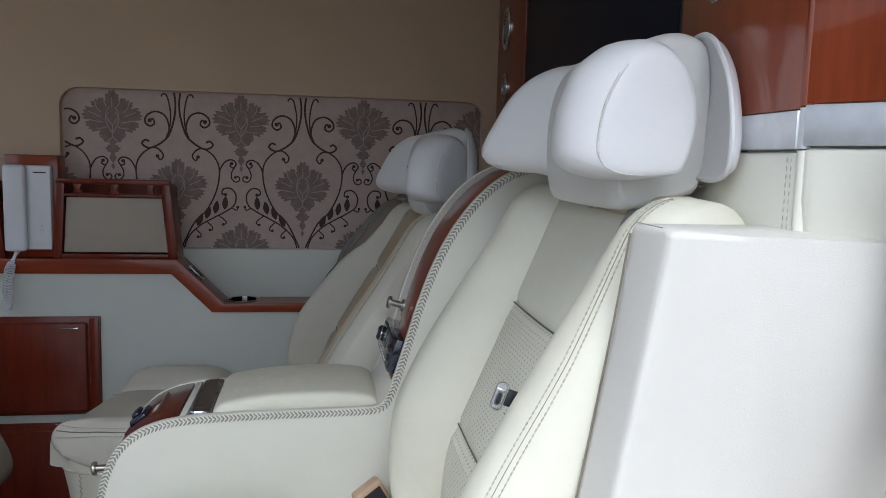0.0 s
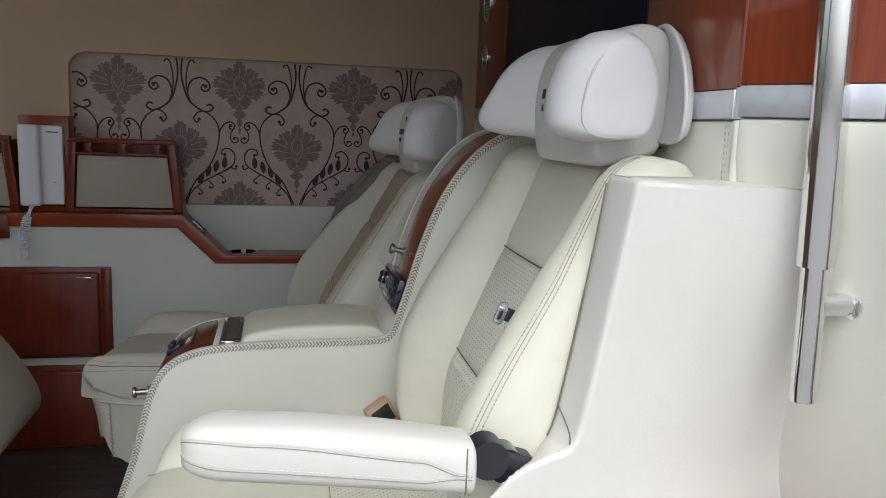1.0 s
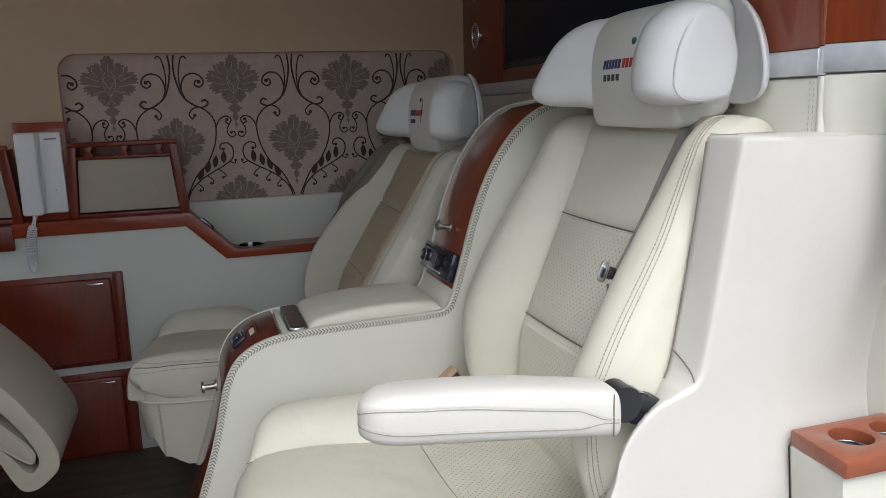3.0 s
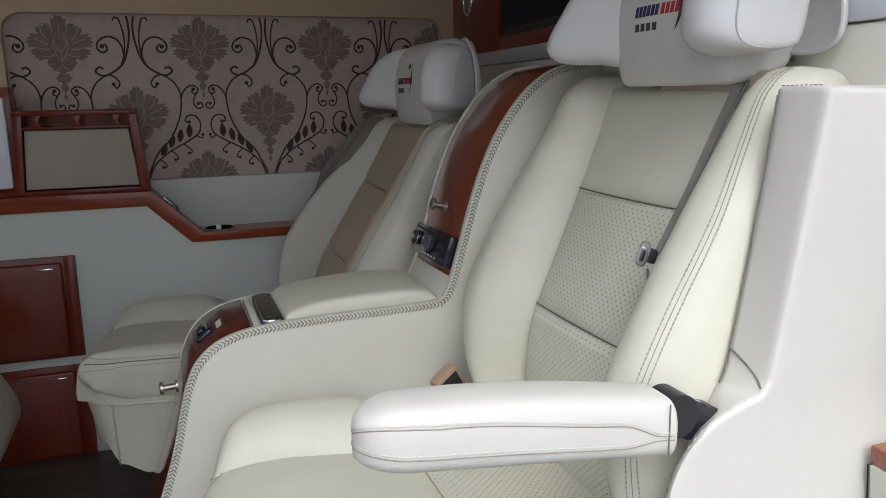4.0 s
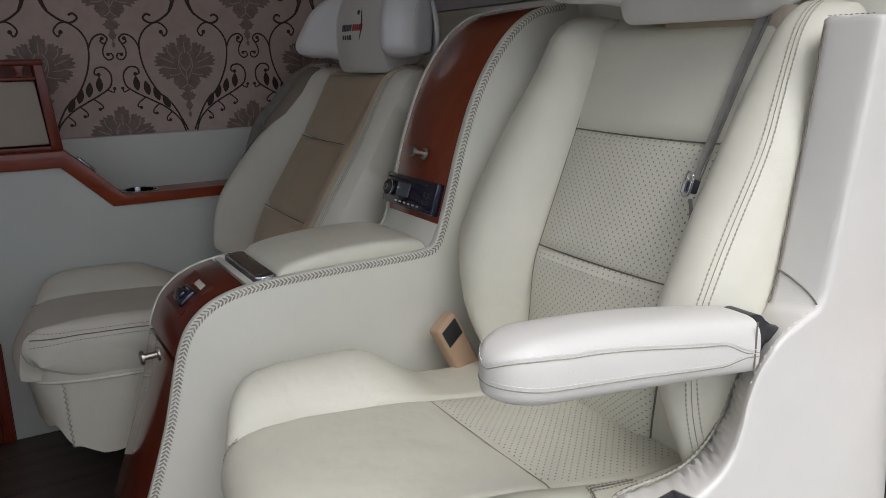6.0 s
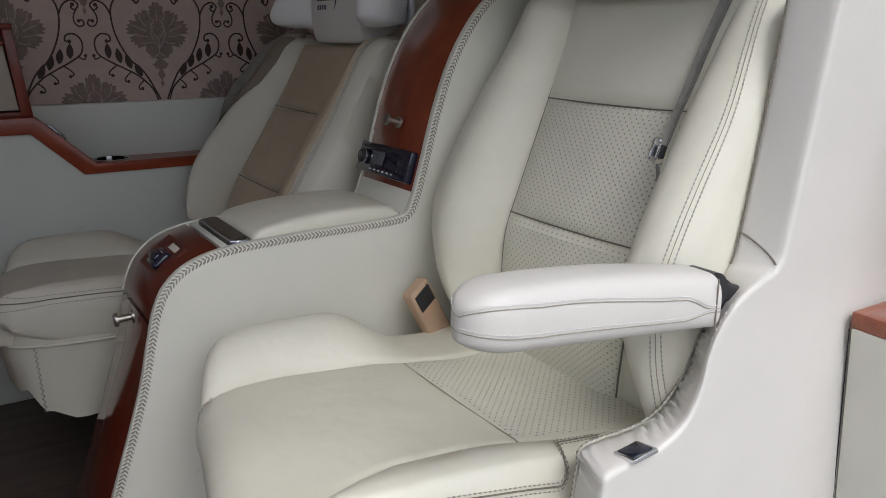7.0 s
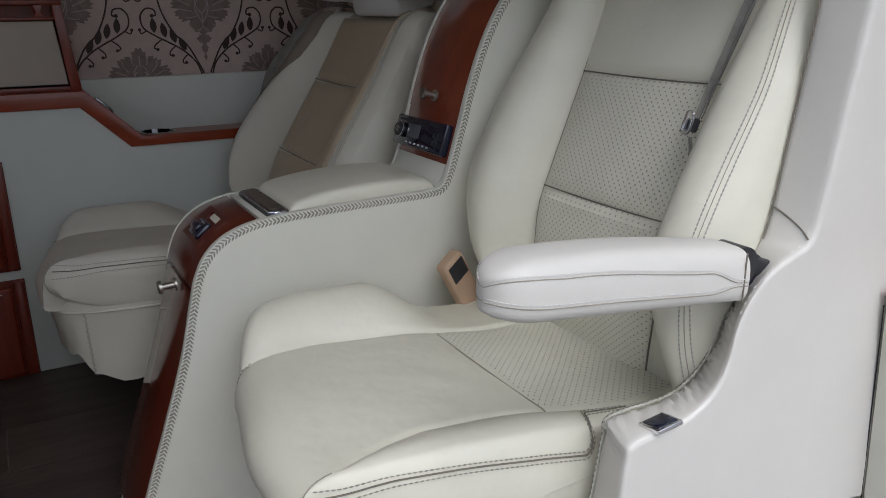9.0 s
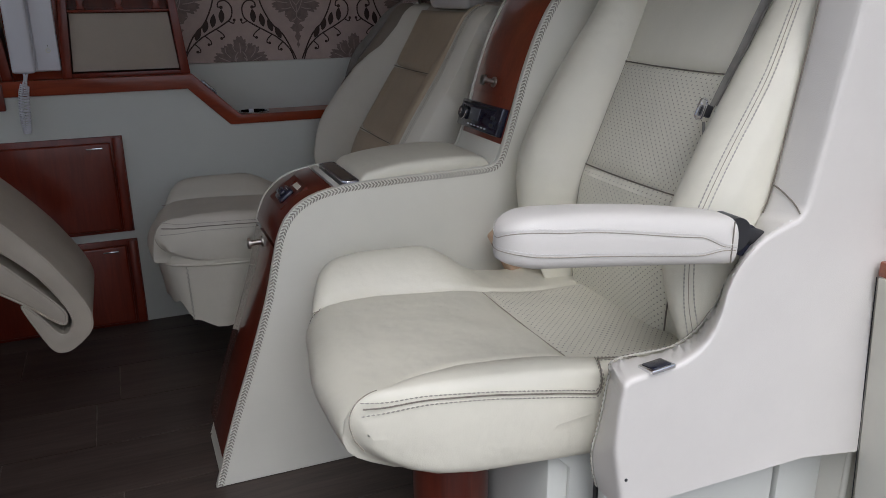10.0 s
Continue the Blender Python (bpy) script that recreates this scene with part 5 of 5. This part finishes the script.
# chevron stitches along the door side lip
for yy, sgn in ((CY0 + 0.0005, -1),):
    bm = bmesh.new()
    run, want = 0.0, 0.01
    q = inset(prof, -0.0065)
    for i in range(len(q) - 1):
        a, b = Vector(q[i]), Vector(q[i + 1])
        seg = (b - a).length
        while want < run + seg:
            c = a.lerp(b, (want - run) / seg)
            d = (b - a).normalized()
            n = Vector((-d.y, d.x))
            for side in (-1, 1):
                e0 = c + n * 0.0001 * side
                e1 = c + n * 0.0055 * side - d * 0.0055
                p0, p1 = Vector((e0.x, yy + sgn * 0.0005, e0.y)), Vector((e1.x, yy + sgn * 0.0003, e1.y))
                tube([p0, (p0 + p1) / 2 + Vector((0, sgn * 0.0008, 0)), p1], [0.0010, 0.0015, 0.0007], 5, True, bm)
            want += 0.0062
        run += seg
    part("stitching", bm, THREAD, console, "chevron row of grey thread")

# small pulls on the console
for (px, py, pz, deg, nm) in ((-0.283, 1.335, 0.440, 183, "pull"), (0.194, 1.345, 0.705, 165, "pull")):
    out = Vector((math.cos(radians(deg)), 0, math.sin(radians(deg))))
    c = Vector((px, py, pz))
    kb = part(nm, disc(c, out, 0.0052, 0.026, 16, 0.001), BRONZE, console, "bronze pull")
    part("head", disc(c + out * 0.023, out, 0.0105, 0.006, 20, 0.002), BRONZE, kb)
    part("flange", disc(c, out, 0.0105, 0.004, 20, 0.001), BRONZE, kb)

# joystick switch in its cut-out
slope = math.atan2(.535 - .508, -.214 + .250)
sm = Matrix.Translation((-0.226, 1.352, 0.5225)) @ Matrix.Rotation(-slope, 4, "Y")
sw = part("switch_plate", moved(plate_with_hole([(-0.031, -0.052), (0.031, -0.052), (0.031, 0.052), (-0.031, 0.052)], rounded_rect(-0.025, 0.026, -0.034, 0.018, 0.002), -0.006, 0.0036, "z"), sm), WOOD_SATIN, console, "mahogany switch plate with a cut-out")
part("recess", moved(box(-0.0248, 0.0258, -0.0338, 0.0178, -0.004, 0.0004, 0.0003), sm), WOOD_DEEP, sw, "floor of the cut-out")
part("recess_plate", moved(box(0.002, 0.0245, -0.030, 0.012, 0.0004, 0.0022, 0.0006), sm), INSERT, sw, "pale plate in the cut-out")
rk = part("rocker", moved(box(-0.024, 0.008, -0.032, 0.015, 0.0004, 0.012, 0.0055, 4), sm), BLACK_GLOSS, sw, "glossy black rocker switch")
part("rocker_ridge", moved(box(-0.016, -0.002, -0.025, 0.008, 0.010, 0.0185, 0.0040, 3), sm), BLACK_GLOSS, rk, "raised ridge")
part("rocker_mark", moved(box(0.0015, 0.0026, -0.022, -0.004, 0.0114, 0.0126, 0.0003), sm), STEEL, rk, "bright line")

# car radio
tilt = math.atan2(.183 - .164, .652 - .592)
rm = Matrix.Translation((0.1785, 1.363, 0.634)) @ Matrix.Rotation(tilt, 4, "Y")
radio = thing("car_radio", "black car radio with a round knob and grey display", "radio", at=(0.1765, 1.372, 0.634))
face = part("face", moved(box(-0.012, 0.02, -0.093, 0.093, -0.028, 0.028, 0.004), rm), BLACK_GLOSS, radio)
part("slot", moved(box(-0.0135, -0.0115, -0.070, 0.080, 0.018, 0.022, 0.0004), rm), RUBBER, radio, "disc slot")
part("display", moved(box(-0.0135, -0.0115, -0.005, 0.040, -0.010, 0.014, 0.0006), rm), LCD, radio, "grey display")
kc = rm @ Vector((-0.012, 0.066, 0.0))
kdir = rm.to_3x3() @ Vector((-1, 0, 0))
kn = part("knob", disc(kc, kdir, 0.0135, 0.010, 28, 0.003), BLACK, radio)
part("rim", disc(kc + kdir * 0.003, kdir, 0.0155, 0.003, 28, 0.001, inner=0.0135), CHROME, kn, "chrome rim")
part("cap", disc(kc + kdir * 0.010, kdir, 0.0065, 0.0015, 20, 0.0005), CHROME, kn, "bright cap")
for i in range(6):
    y0 = 0.036 - i * 0.016
    part("key", moved(box(-0.0135, -0.0115, y0 - 0.0035, y0 + 0.0035, -0.0215, -0.0185, 0.0006), rm), STEEL, radio, "small bright key")
for i in range(2):
    part("key", moved(box(-0.0145, -0.0115, -0.075, -0.058, 0.000 - i * 0.014, 0.008 - i * 0.014, 0.001), rm), BLACK, radio, "black key")


# ---- door side of the near seat ----
OUTER = [(.329, .902), (.312, .800), (.286, .650), (.274, .608), (.250, .598), (.213, .583), (.182, .556), (.166, .525), (.158, .490), (.140, .456), (.101, .436), (.032, .428), (.021, .405), (.017, .364), (.016, .330), (.022, .300), (.030, .262), (.034, .240)]
INNER = [(.319, .902), (.304, .795), (.278, .640), (.268, .602), (.258, .585), (.247, .560), (.236, .532), (.221, .508), (.203, .472), (.178, .444), (.135, .426), (.052, .425), (.043, .402), (.037, .364), (.031, .329), (.024, .300), (.026, .267), (.034, .240)]


def blend(t):
    return [(a[0] + (b[0] - a[0]) * t, a[1] + (b[1] - a[1]) * t) for a, b in zip(OUTER, INNER)]


SECTION = ((0.695, 1.0, 0.007), (0.693, 1.0, 0.003), (0.688, 0.95, 0), (0.683, 0.855, -0.0005), (0.678, 0.76, -0.001), (0.669, 0.59, -0.001), (0.660, 0.42, -0.001), (0.651, 0.285, -0.0005), (0.642, 0.15, 0), (0.636, 0.06, 0.0008), (0.6332, 0.02, 0.003), (0.632, 0.0, 0.007))
lines = []
for yy, t, pull in SECTION:
    line = [(p.x, p.y) for p in smooth_line([(x, z, 0) for x, z in blend(t)], 14)]
    amp = 0.0072 * sstep(0.640, 0.676, yy) * sstep(0.6975, 0.69, yy)
    crease = [amp * math.sin(math.pi * (i - 64) / 110) ** 0.7 * (0.9 * (abs(math.sin(i * 0.78 + yy * 46)) ** 0.6 - 0.6) + 0.7 * (abs(math.sin(i * 1.23 - yy * 64)) ** 0.5 - 0.6) + 0.3 * math.sin(i * 0.31)) if 64 < i < 174 else 0.0 for i in range(len(line))]
    lines.append([(x + n.x * (pull + w), z + n.y * (pull + w)) for (x, z), n, w in zip(line, pnormals(line), crease)])
for ln in (lines[0], lines[-1]):
    for i in range(1, len(ln)):
        ln[i] = (ln[i][0], min(ln[i][1], ln[i - 1][1] - 0.0002))
rings = []
for i in range(len(lines[0])):
    row = [Vector((ln[i][0], sec[0], ln[i][1])) for ln, sec in zip(lines, SECTION)]
    za, zb = row[0].z, row[-1].z
    row = [Vector((.50 + .13 * sstep(.92, .55, za), .695, za)), Vector((.36, .695, za))] + row + [Vector((row[-1].x + .005, .632, zb)), Vector((max(.34, row[-1].x + .012), .632, zb)), Vector((.395, .632 - .012 * sstep(.60, .45, zb) - .020 * sstep(.50, .85, zb), zb)), Vector((.42, .632 - .018 * sstep(.60, .45, zb) - .026 * sstep(.50, .85, zb), zb)), Vector((.50 + .13 * sstep(.92, .55, zb), .632 - .070 * sstep(.50, .85, zb), zb))]
    if i == 0:
        row = [Vector((p.x, p.y, .902)) for p in row]
    rings.append(row)
bm = loft([[Vector((p.x + (0.004 if j < 14 else 0), min(max(p.y, .637), .690), .9055)) for j, p in enumerate(rings[0])]] + rings)
shell = thing("seat_side_shell", "ivory leather wrapped side shell beside the near seat", "seat shell", at=(0.25, 0.66, 0.24))
part("shell", bm, SHELL_DAYLIT, shell, "", 60)
inner_line = [Vector((p.x - 0.0005, 0.6915, p.y + 0.001)) for p in smooth_line([(x, z, 0) for x, z in INNER[5:]], 5)]


def shell_x(z, t):
    """Front of the shell at a height, between its outer and inner lines."""
    q = [(p.x, p.y) for p in smooth_line([(x, zz_, 0) for x, zz_ in blend(t)], 14)]
    for (x0, z0), (x1, z1) in zip(q, q[1:]):
        if z1 <= z <= z0:
            return x0 + (x1 - x0) * (z0 - z) / max(1e-6, z0 - z1)
    return q[-1][0]


seam_line = [Vector((shell_x(z, 0.96) - 0.0012, .6885, z)) for z in (.897 - 0.012 * k for k in range(26))]
part("seam", tube(seam_line, 0.0011, 6), THREAD_DARK, shell, "dark seam against the seat")
vee = []
for k in range(15):
    f = k / 14
    yv = .688 - .052 * f
    tv = 0.95 * sstep(.636, .690, yv)
    zv = .634 - .026 * f ** 1.3
    vee.append(Vector((shell_x(zv, tv) - 0.0015, yv, zv)))
part("seam", tube(vee, 0.0010, 6), THREAD_DARK, shell, "dark seam across the shell's bend")
top_line = [Vector((.3235, y, .9065)) for y in (.640, .690)]
part("stitching", dashes(top_line, 0.006, 0.004, 0.0008), THREAD, shell, "short row of thread")
part("seam", tube([p + Vector((0.0012, 0.0022, -0.0008)) for p in inner_line], 0.0016, 6), THREAD_DARK, shell, "dark gap along the seat")
part("stitching", dashes(inner_line, 0.0074, 0.0070, 0.0021), THREAD_LIGHT, shell, "thick pale corded thread")
ticks = [Vector((shell_x(z, 0.10) - 0.0006, 0.6385, z)) for z in (.600, .594, .586, .576, .564, .550, .536)]
part("stitching", dashes(ticks, 0.0105, 0.0040, 0.0008), HEAD_PAD, shell, "short row of white thread")
badge = thing("seat_switch", "small chrome framed seat switch on the shell's edge", "switch", at=(0.076, 0.641, 0.436))
bmx = Matrix.Translation((0.076, 0.642, 0.437)) @ Matrix.Rotation(radians(-6), 4, "Y") @ Matrix.Rotation(radians(-10), 4, "X")
part("frame_plate", moved(box(-0.0175, 0.0175, -0.0155, 0.0155, -0.006, -0.0005, 0.0015), bmx), CHROME, badge, "chrome frame")
part("rocker", moved(box(-0.0135, 0.0135, -0.012, 0.012, -0.0005, 0.0006, 0.0005), bmx), BLACK_GLOSS, badge, "black rocker")

part("screw", disc((0.036, 0.6335, 0.287), (0, -1, 0), 0.0022, 0.0030, 12, 0.0005), BLACK, shell, "small dark screw")

# swing armrest on its hinge
arm = thing("swing_armrest", "ivory leather swing armrest with double seams on a black hinge", "armrest", at=(0.18, 0.65, 0.59))
AX0, AX1 = -0.143, 0.166


def arm_form(x):
    """Middle height, half height and half width of the armrest at x."""
    f = (x - AX0) / (AX1 - AX0)
    nose = math.sqrt(max(0.004, 1 - max(0.0, 1 - (x - AX0) / 0.040) ** 2))
    long_nose = math.sqrt(max(0.0, 1 - max(0.0, 1 - (x - AX0) / 0.048) ** 2))
    tail = math.sqrt(max(0.10, 1 - max(0.0, 1 - (AX1 - x) / 0.008) ** 2))
    full = 0.0293 + 0.0032 * math.sin(f * math.pi)
    hh = full * (0.42 + 0.58 * long_nose) * tail
    cz = 0.6242 - 0.036 * f + 0.004 * math.sin(f * math.pi) - 0.42 * full * 0.58 * (1 - long_nose)
    return cz, hh, (0.034 + 0.002 * math.sin(f * math.pi)) * nose * tail


rs = []
n = 48
for i in range(n + 1):
    x = AX0 + (AX1 - AX0) * (1 - math.cos(i / n * math.pi)) / 2
    cz, hh, ww = arm_form(x)
    ring = []
    for k in range(32):
        a = 2 * math.pi * k / 32
        c, q = math.cos(a), math.sin(a)
        ring.append(Vector((x, 0.650 + ww * math.copysign(abs(c) ** 0.46, c), cz + hh * math.copysign(abs(q) ** (0.78 if q > 0 else 0.58), q))))
    rs.append(ring)
pad = part("pad", loft(rs), SHELL_DAYLIT, arm, "", 60)


def arm_side(f, h):
    x = AX0 + (AX1 - AX0) * f
    cz, hh, ww = arm_form(x)
    e = 0.78 if h > 0 else 0.58
    c = math.sqrt(max(0, 1 - (abs(h) ** (1 / e)) ** 2)) ** 0.46
    return Vector((x, 0.650 - ww * c - 0.0004, cz + hh * h))


for k, (h0, h1) in enumerate(((0.42, -0.14), (-0.44, -0.27))):
    pts = [arm_side(f, h0 + (0.22 if k == 0 else 0.12) * max(0.0, 1 - f / 0.22) ** 1.5 - (0.20 if k == 0 else 0.06) * sstep(0.25, 0.75, f) * (1 - sstep(0.79, 0.93, f)) + (h1 - h0) * sstep(0.79, 0.93, f)) for f in (0.0008 + 0.988 * (j / 90) ** 2.0 for j in range(91))]
    back = [Vector((p.x, 1.300 - p.y, p.z)) for p in pts[1:26]]
    pts = back[::-1] + pts
    part("seam", tube(pts, 0.0005, 6), SEAM_SOFT, pad, "brown seam")
    part("stitching", dashes([p + Vector((0, -0.0003, 0.0036)) for p in pts], 0.0058, 0.0046, 0.0006), HEAD_PAD, pad, "row of thread")
part("cuff_seam", tube([Vector((0.150, 0.650 - 0.0345, z)) for z in (0.566, 0.58, 0.60, 0.618)], 0.0009, 6), THREAD_DARK, pad, "dark seam")
part("hinge", disc((0.184, 0.646, 0.588), (0, 1, 0), 0.0225, 0.040, 40, 0.006), BLACK, arm, "black plastic hinge")
part("hinge_cap", disc((0.206, 0.654, 0.577), (0, 1, 0), 0.0205, 0.038, 40, 0.008), BLACK_GLOSS, arm, "glossy black hinge cap")
part("hinge_arm", moved(box(-0.020, 0.022, 0.650, 0.684, -0.014, 0.007, 0.006, 3), Matrix.Translation((0.218, 0, 0.584)) @ Matrix.Rotation(radians(18), 4, "Y")), BLACK, arm, "black hinge arm")

# skirting panels below the shell
solid("skirt_panel", box(0.046, 0.352, 0.690, 0.705, 0, 0.240, 0.002), WALL_GREY, "grey white panel under the side shell", "panel", "structure")
solid("skirt_panel", box(0.357, 0.56, 0.684, 0.700, 0, 0.240, 0.002), WALL_GREY, "grey white panel under the side shell's end", "panel", "structure")
solid("skirt_backing", box(0.046, 0.56, 0.708, 0.716, 0, 0.238), RUBBER, "dark backing behind the lower panels", "panel", "structure")
# cup holder stand by the door
stand = thing("cup_stand", "ivory box by the door with a mahogany two cup top", "cup holder", at=(0.5, 0.58, 0))
part("box_body", prism([(0.400, 0.513), (0.60, 0.513), (0.60, 0), (0.446, 0)], 0.526, 0.612, "y", 0.003), LEATHER_TIGHT, stand)
# Added dark tube that stands for the gap between box and shell
part("seal", tube([(0.4015, 0.6145, 0.512), (0.446, 0.6145, 0.001)], 0.0008, 8), RUBBER, stand, "dark line drawn for the gap to the shell")
bm = bmesh.new()
topo = [(0.394, 0.516), (0.60, 0.516), (0.60, 0.615), (0.403, 0.615)]
vs_e = []
for loop in (topo, [(0.457 + 0.0254 * math.cos(a), 0.572 + 0.0254 * math.sin(a)) for a in (2 * math.pi * k / 32 for k in range(32))], [(0.521 + 0.0254 * math.cos(a), 0.571 + 0.0254 * math.sin(a)) for a in (2 * math.pi * k / 32 for k in range(32))]):
    v = [bm.verts.new((x, y, 0.513)) for x, y in loop]
    vs_e += [bm.edges.new((v[i], v[(i + 1) % len(v)])) for i in range(len(v))]
bmesh.ops.triangle_fill(bm, use_beauty=True, edges=vs_e)
g = bmesh.ops.extrude_face_region(bm, geom=bm.faces[:])
bmesh.ops.translate(bm, verts=[v for v in g["geom"] if isinstance(v, bmesh.types.BMVert)], vec=(0, 0, 0.021))
bmesh.ops.recalc_face_normals(bm, faces=bm.faces)
bmesh.ops.bevel(bm, geom=[e for e in bm.edges if len(e.link_faces) == 2 and e.calc_face_angle(0) > radians(60)], offset=0.0025, segments=2, affect="EDGES", profile=0.5, clamp_overlap=True)
topb = part("top_board", bm, WOOD_CUP, stand, "mahogany board with two round holes")
for cx, cy in ((0.457, 0.572), (0.521, 0.571)):
    part("cup_liner", disc((cx, cy, 0.4890), (0, 0, 1), 0.0264, 0.024, 32, 0.0005, inner=0.0252), WOOD_DEEP, topb, "dark liner")
    part("cup_bottom", disc((cx, cy, 0.5128), (0, 0, 1), 0.0250, 0.0012, 32), BLACK, topb, "dark bottom")
    part("cup_rim", disc((cx, cy, 0.514), (0, 0, 1), 0.0252, 0.004, 32, 0.001, inner=0.0236), DARK_CHROME, topb, "dull chrome inner ring")

# grab pole on the partition
pole = thing("grab_pole", "polished steel grab pole on a wall bracket", "grab rail", at=(0.496, 0.553, 0.68))
PX, PYY = 0.490, 0.545
part("upper_tube", tube([(PX - 0.004, PYY - 0.001, 0.828), (PX - 0.018, PYY - 0.006, 1.20), (PX - 0.040, PYY - 0.014, 1.798)], 0.0180, 28), POLISHED, pole, "polished upper tube")
part("lower_tube", tube([(PX, PYY, 0.686), (PX - 0.001, PYY, 0.70), (PX - 0.004, PYY - 0.001, 0.828)], 0.0135, 28), POLISHED, pole, "narrower lower tube")
part("end_cap", disc((PX, PYY, 0.687), (0, 0, -1), 0.012, 0.002, 24), BLACK, pole)
part("bracket", tube([(PX, PYY, 0.787), (0.545, 0.548, 0.787)], 0.0115, 24), POLISHED, pole, "bracket stub")
part("flange", tube([(0.531, 0.5475, 0.787), (0.534, 0.5477, 0.787), (0.541, 0.548, 0.787), (0.548, 0.5482, 0.787)], [0.0120, 0.0165, 0.0170, 0.0150], 28), POLISHED, pole, "round flange")


# ---- folded leg rest at the front ----
leg = thing("leg_rest", "worn beige leather leg rest folded down on a dark stand", "leg rest", at=(-0.85, 1.72, 0))
LR = [(-1.06, .640), (-.92, .620), (-.82, .572), (-.742, .500), (-.676, .422), (-.645, .376), (-.617, .328), (-.601, .284), (-.605, .250), (-.634, .222), (-.656, .213), (-.676, .222), (-.700, .272), (-.716, .318), (-.690, .292), (-.662, .252), (-.644, .252), (-.634, .278), (-.650, .322), (-.690, .384), (-.760, .452), (-.85, .520), (-.94, .556), (-1.06, .570)]
lr = [(p.x, p.y) for p in smooth_line([(x, z, 0) for x, z in LR], 5, True)]
part("cushion", prism(lr, 1.500, 1.790, "y", 0.006, 3), BEIGE, leg, "folded leather pad", 60)
IN = [(-1.0, .535), (-.93, .520), (-.85, .486), (-.765, .420), (-.700, .350), (-.652, .292), (-.646, .268), (-.660, .262), (-.720, .314), (-.80, .370), (-.90, .420), (-1.0, .44)]
part("inner_pad", prism([(p.x, p.y) for p in smooth_line([(x + .002, z + .010, 0) for x, z in IN], 4, True)], 1.502, 1.78, "y", 0.008, 3), BEIGE, leg, "inner pad", 60)
part("stand", box(-1.15, -0.88, 1.54, 1.76, 0, 0.50, 0.01), BLACK, leg, "dark stand")
for rim_pts, yy in ((LR, 1.5015), (IN, 1.5035)):
    sh = (0.002, 0.010) if rim_pts is IN else (0.0, 0.0)
    ln = smooth_line([(x + sh[0], yy, z + sh[1]) for x, z in rim_pts], 6, True)
    part("piping", tube(ln, 0.0022, 6, True, None, None, True), BEIGE, leg, "beige piping")


# ---- floor planks ----
row_h, y = 0.186, 0.372
k = 0
while y < 2.13:
    x = -1.70 + [0.135, 0.62, 0.40][k % 3] - 0.70
    if abs(y - 1.49) < 0.02:
        x = -0.63 - 1.2
    while x < 0.60:
        a, b_ = max(x, -1.70), min(x + 1.2, 0.60)
        if b_ - a > 0.02:
            bm = box(a + 0.0009, b_ - 0.0009, y + 0.0005, min(y + row_h, 2.15) - 0.0005, -0.008, 0.0, 0.0005, 1)
            part("plank", bm, PLANK, floor)
        x += 1.2
    y += row_h
    k += 1
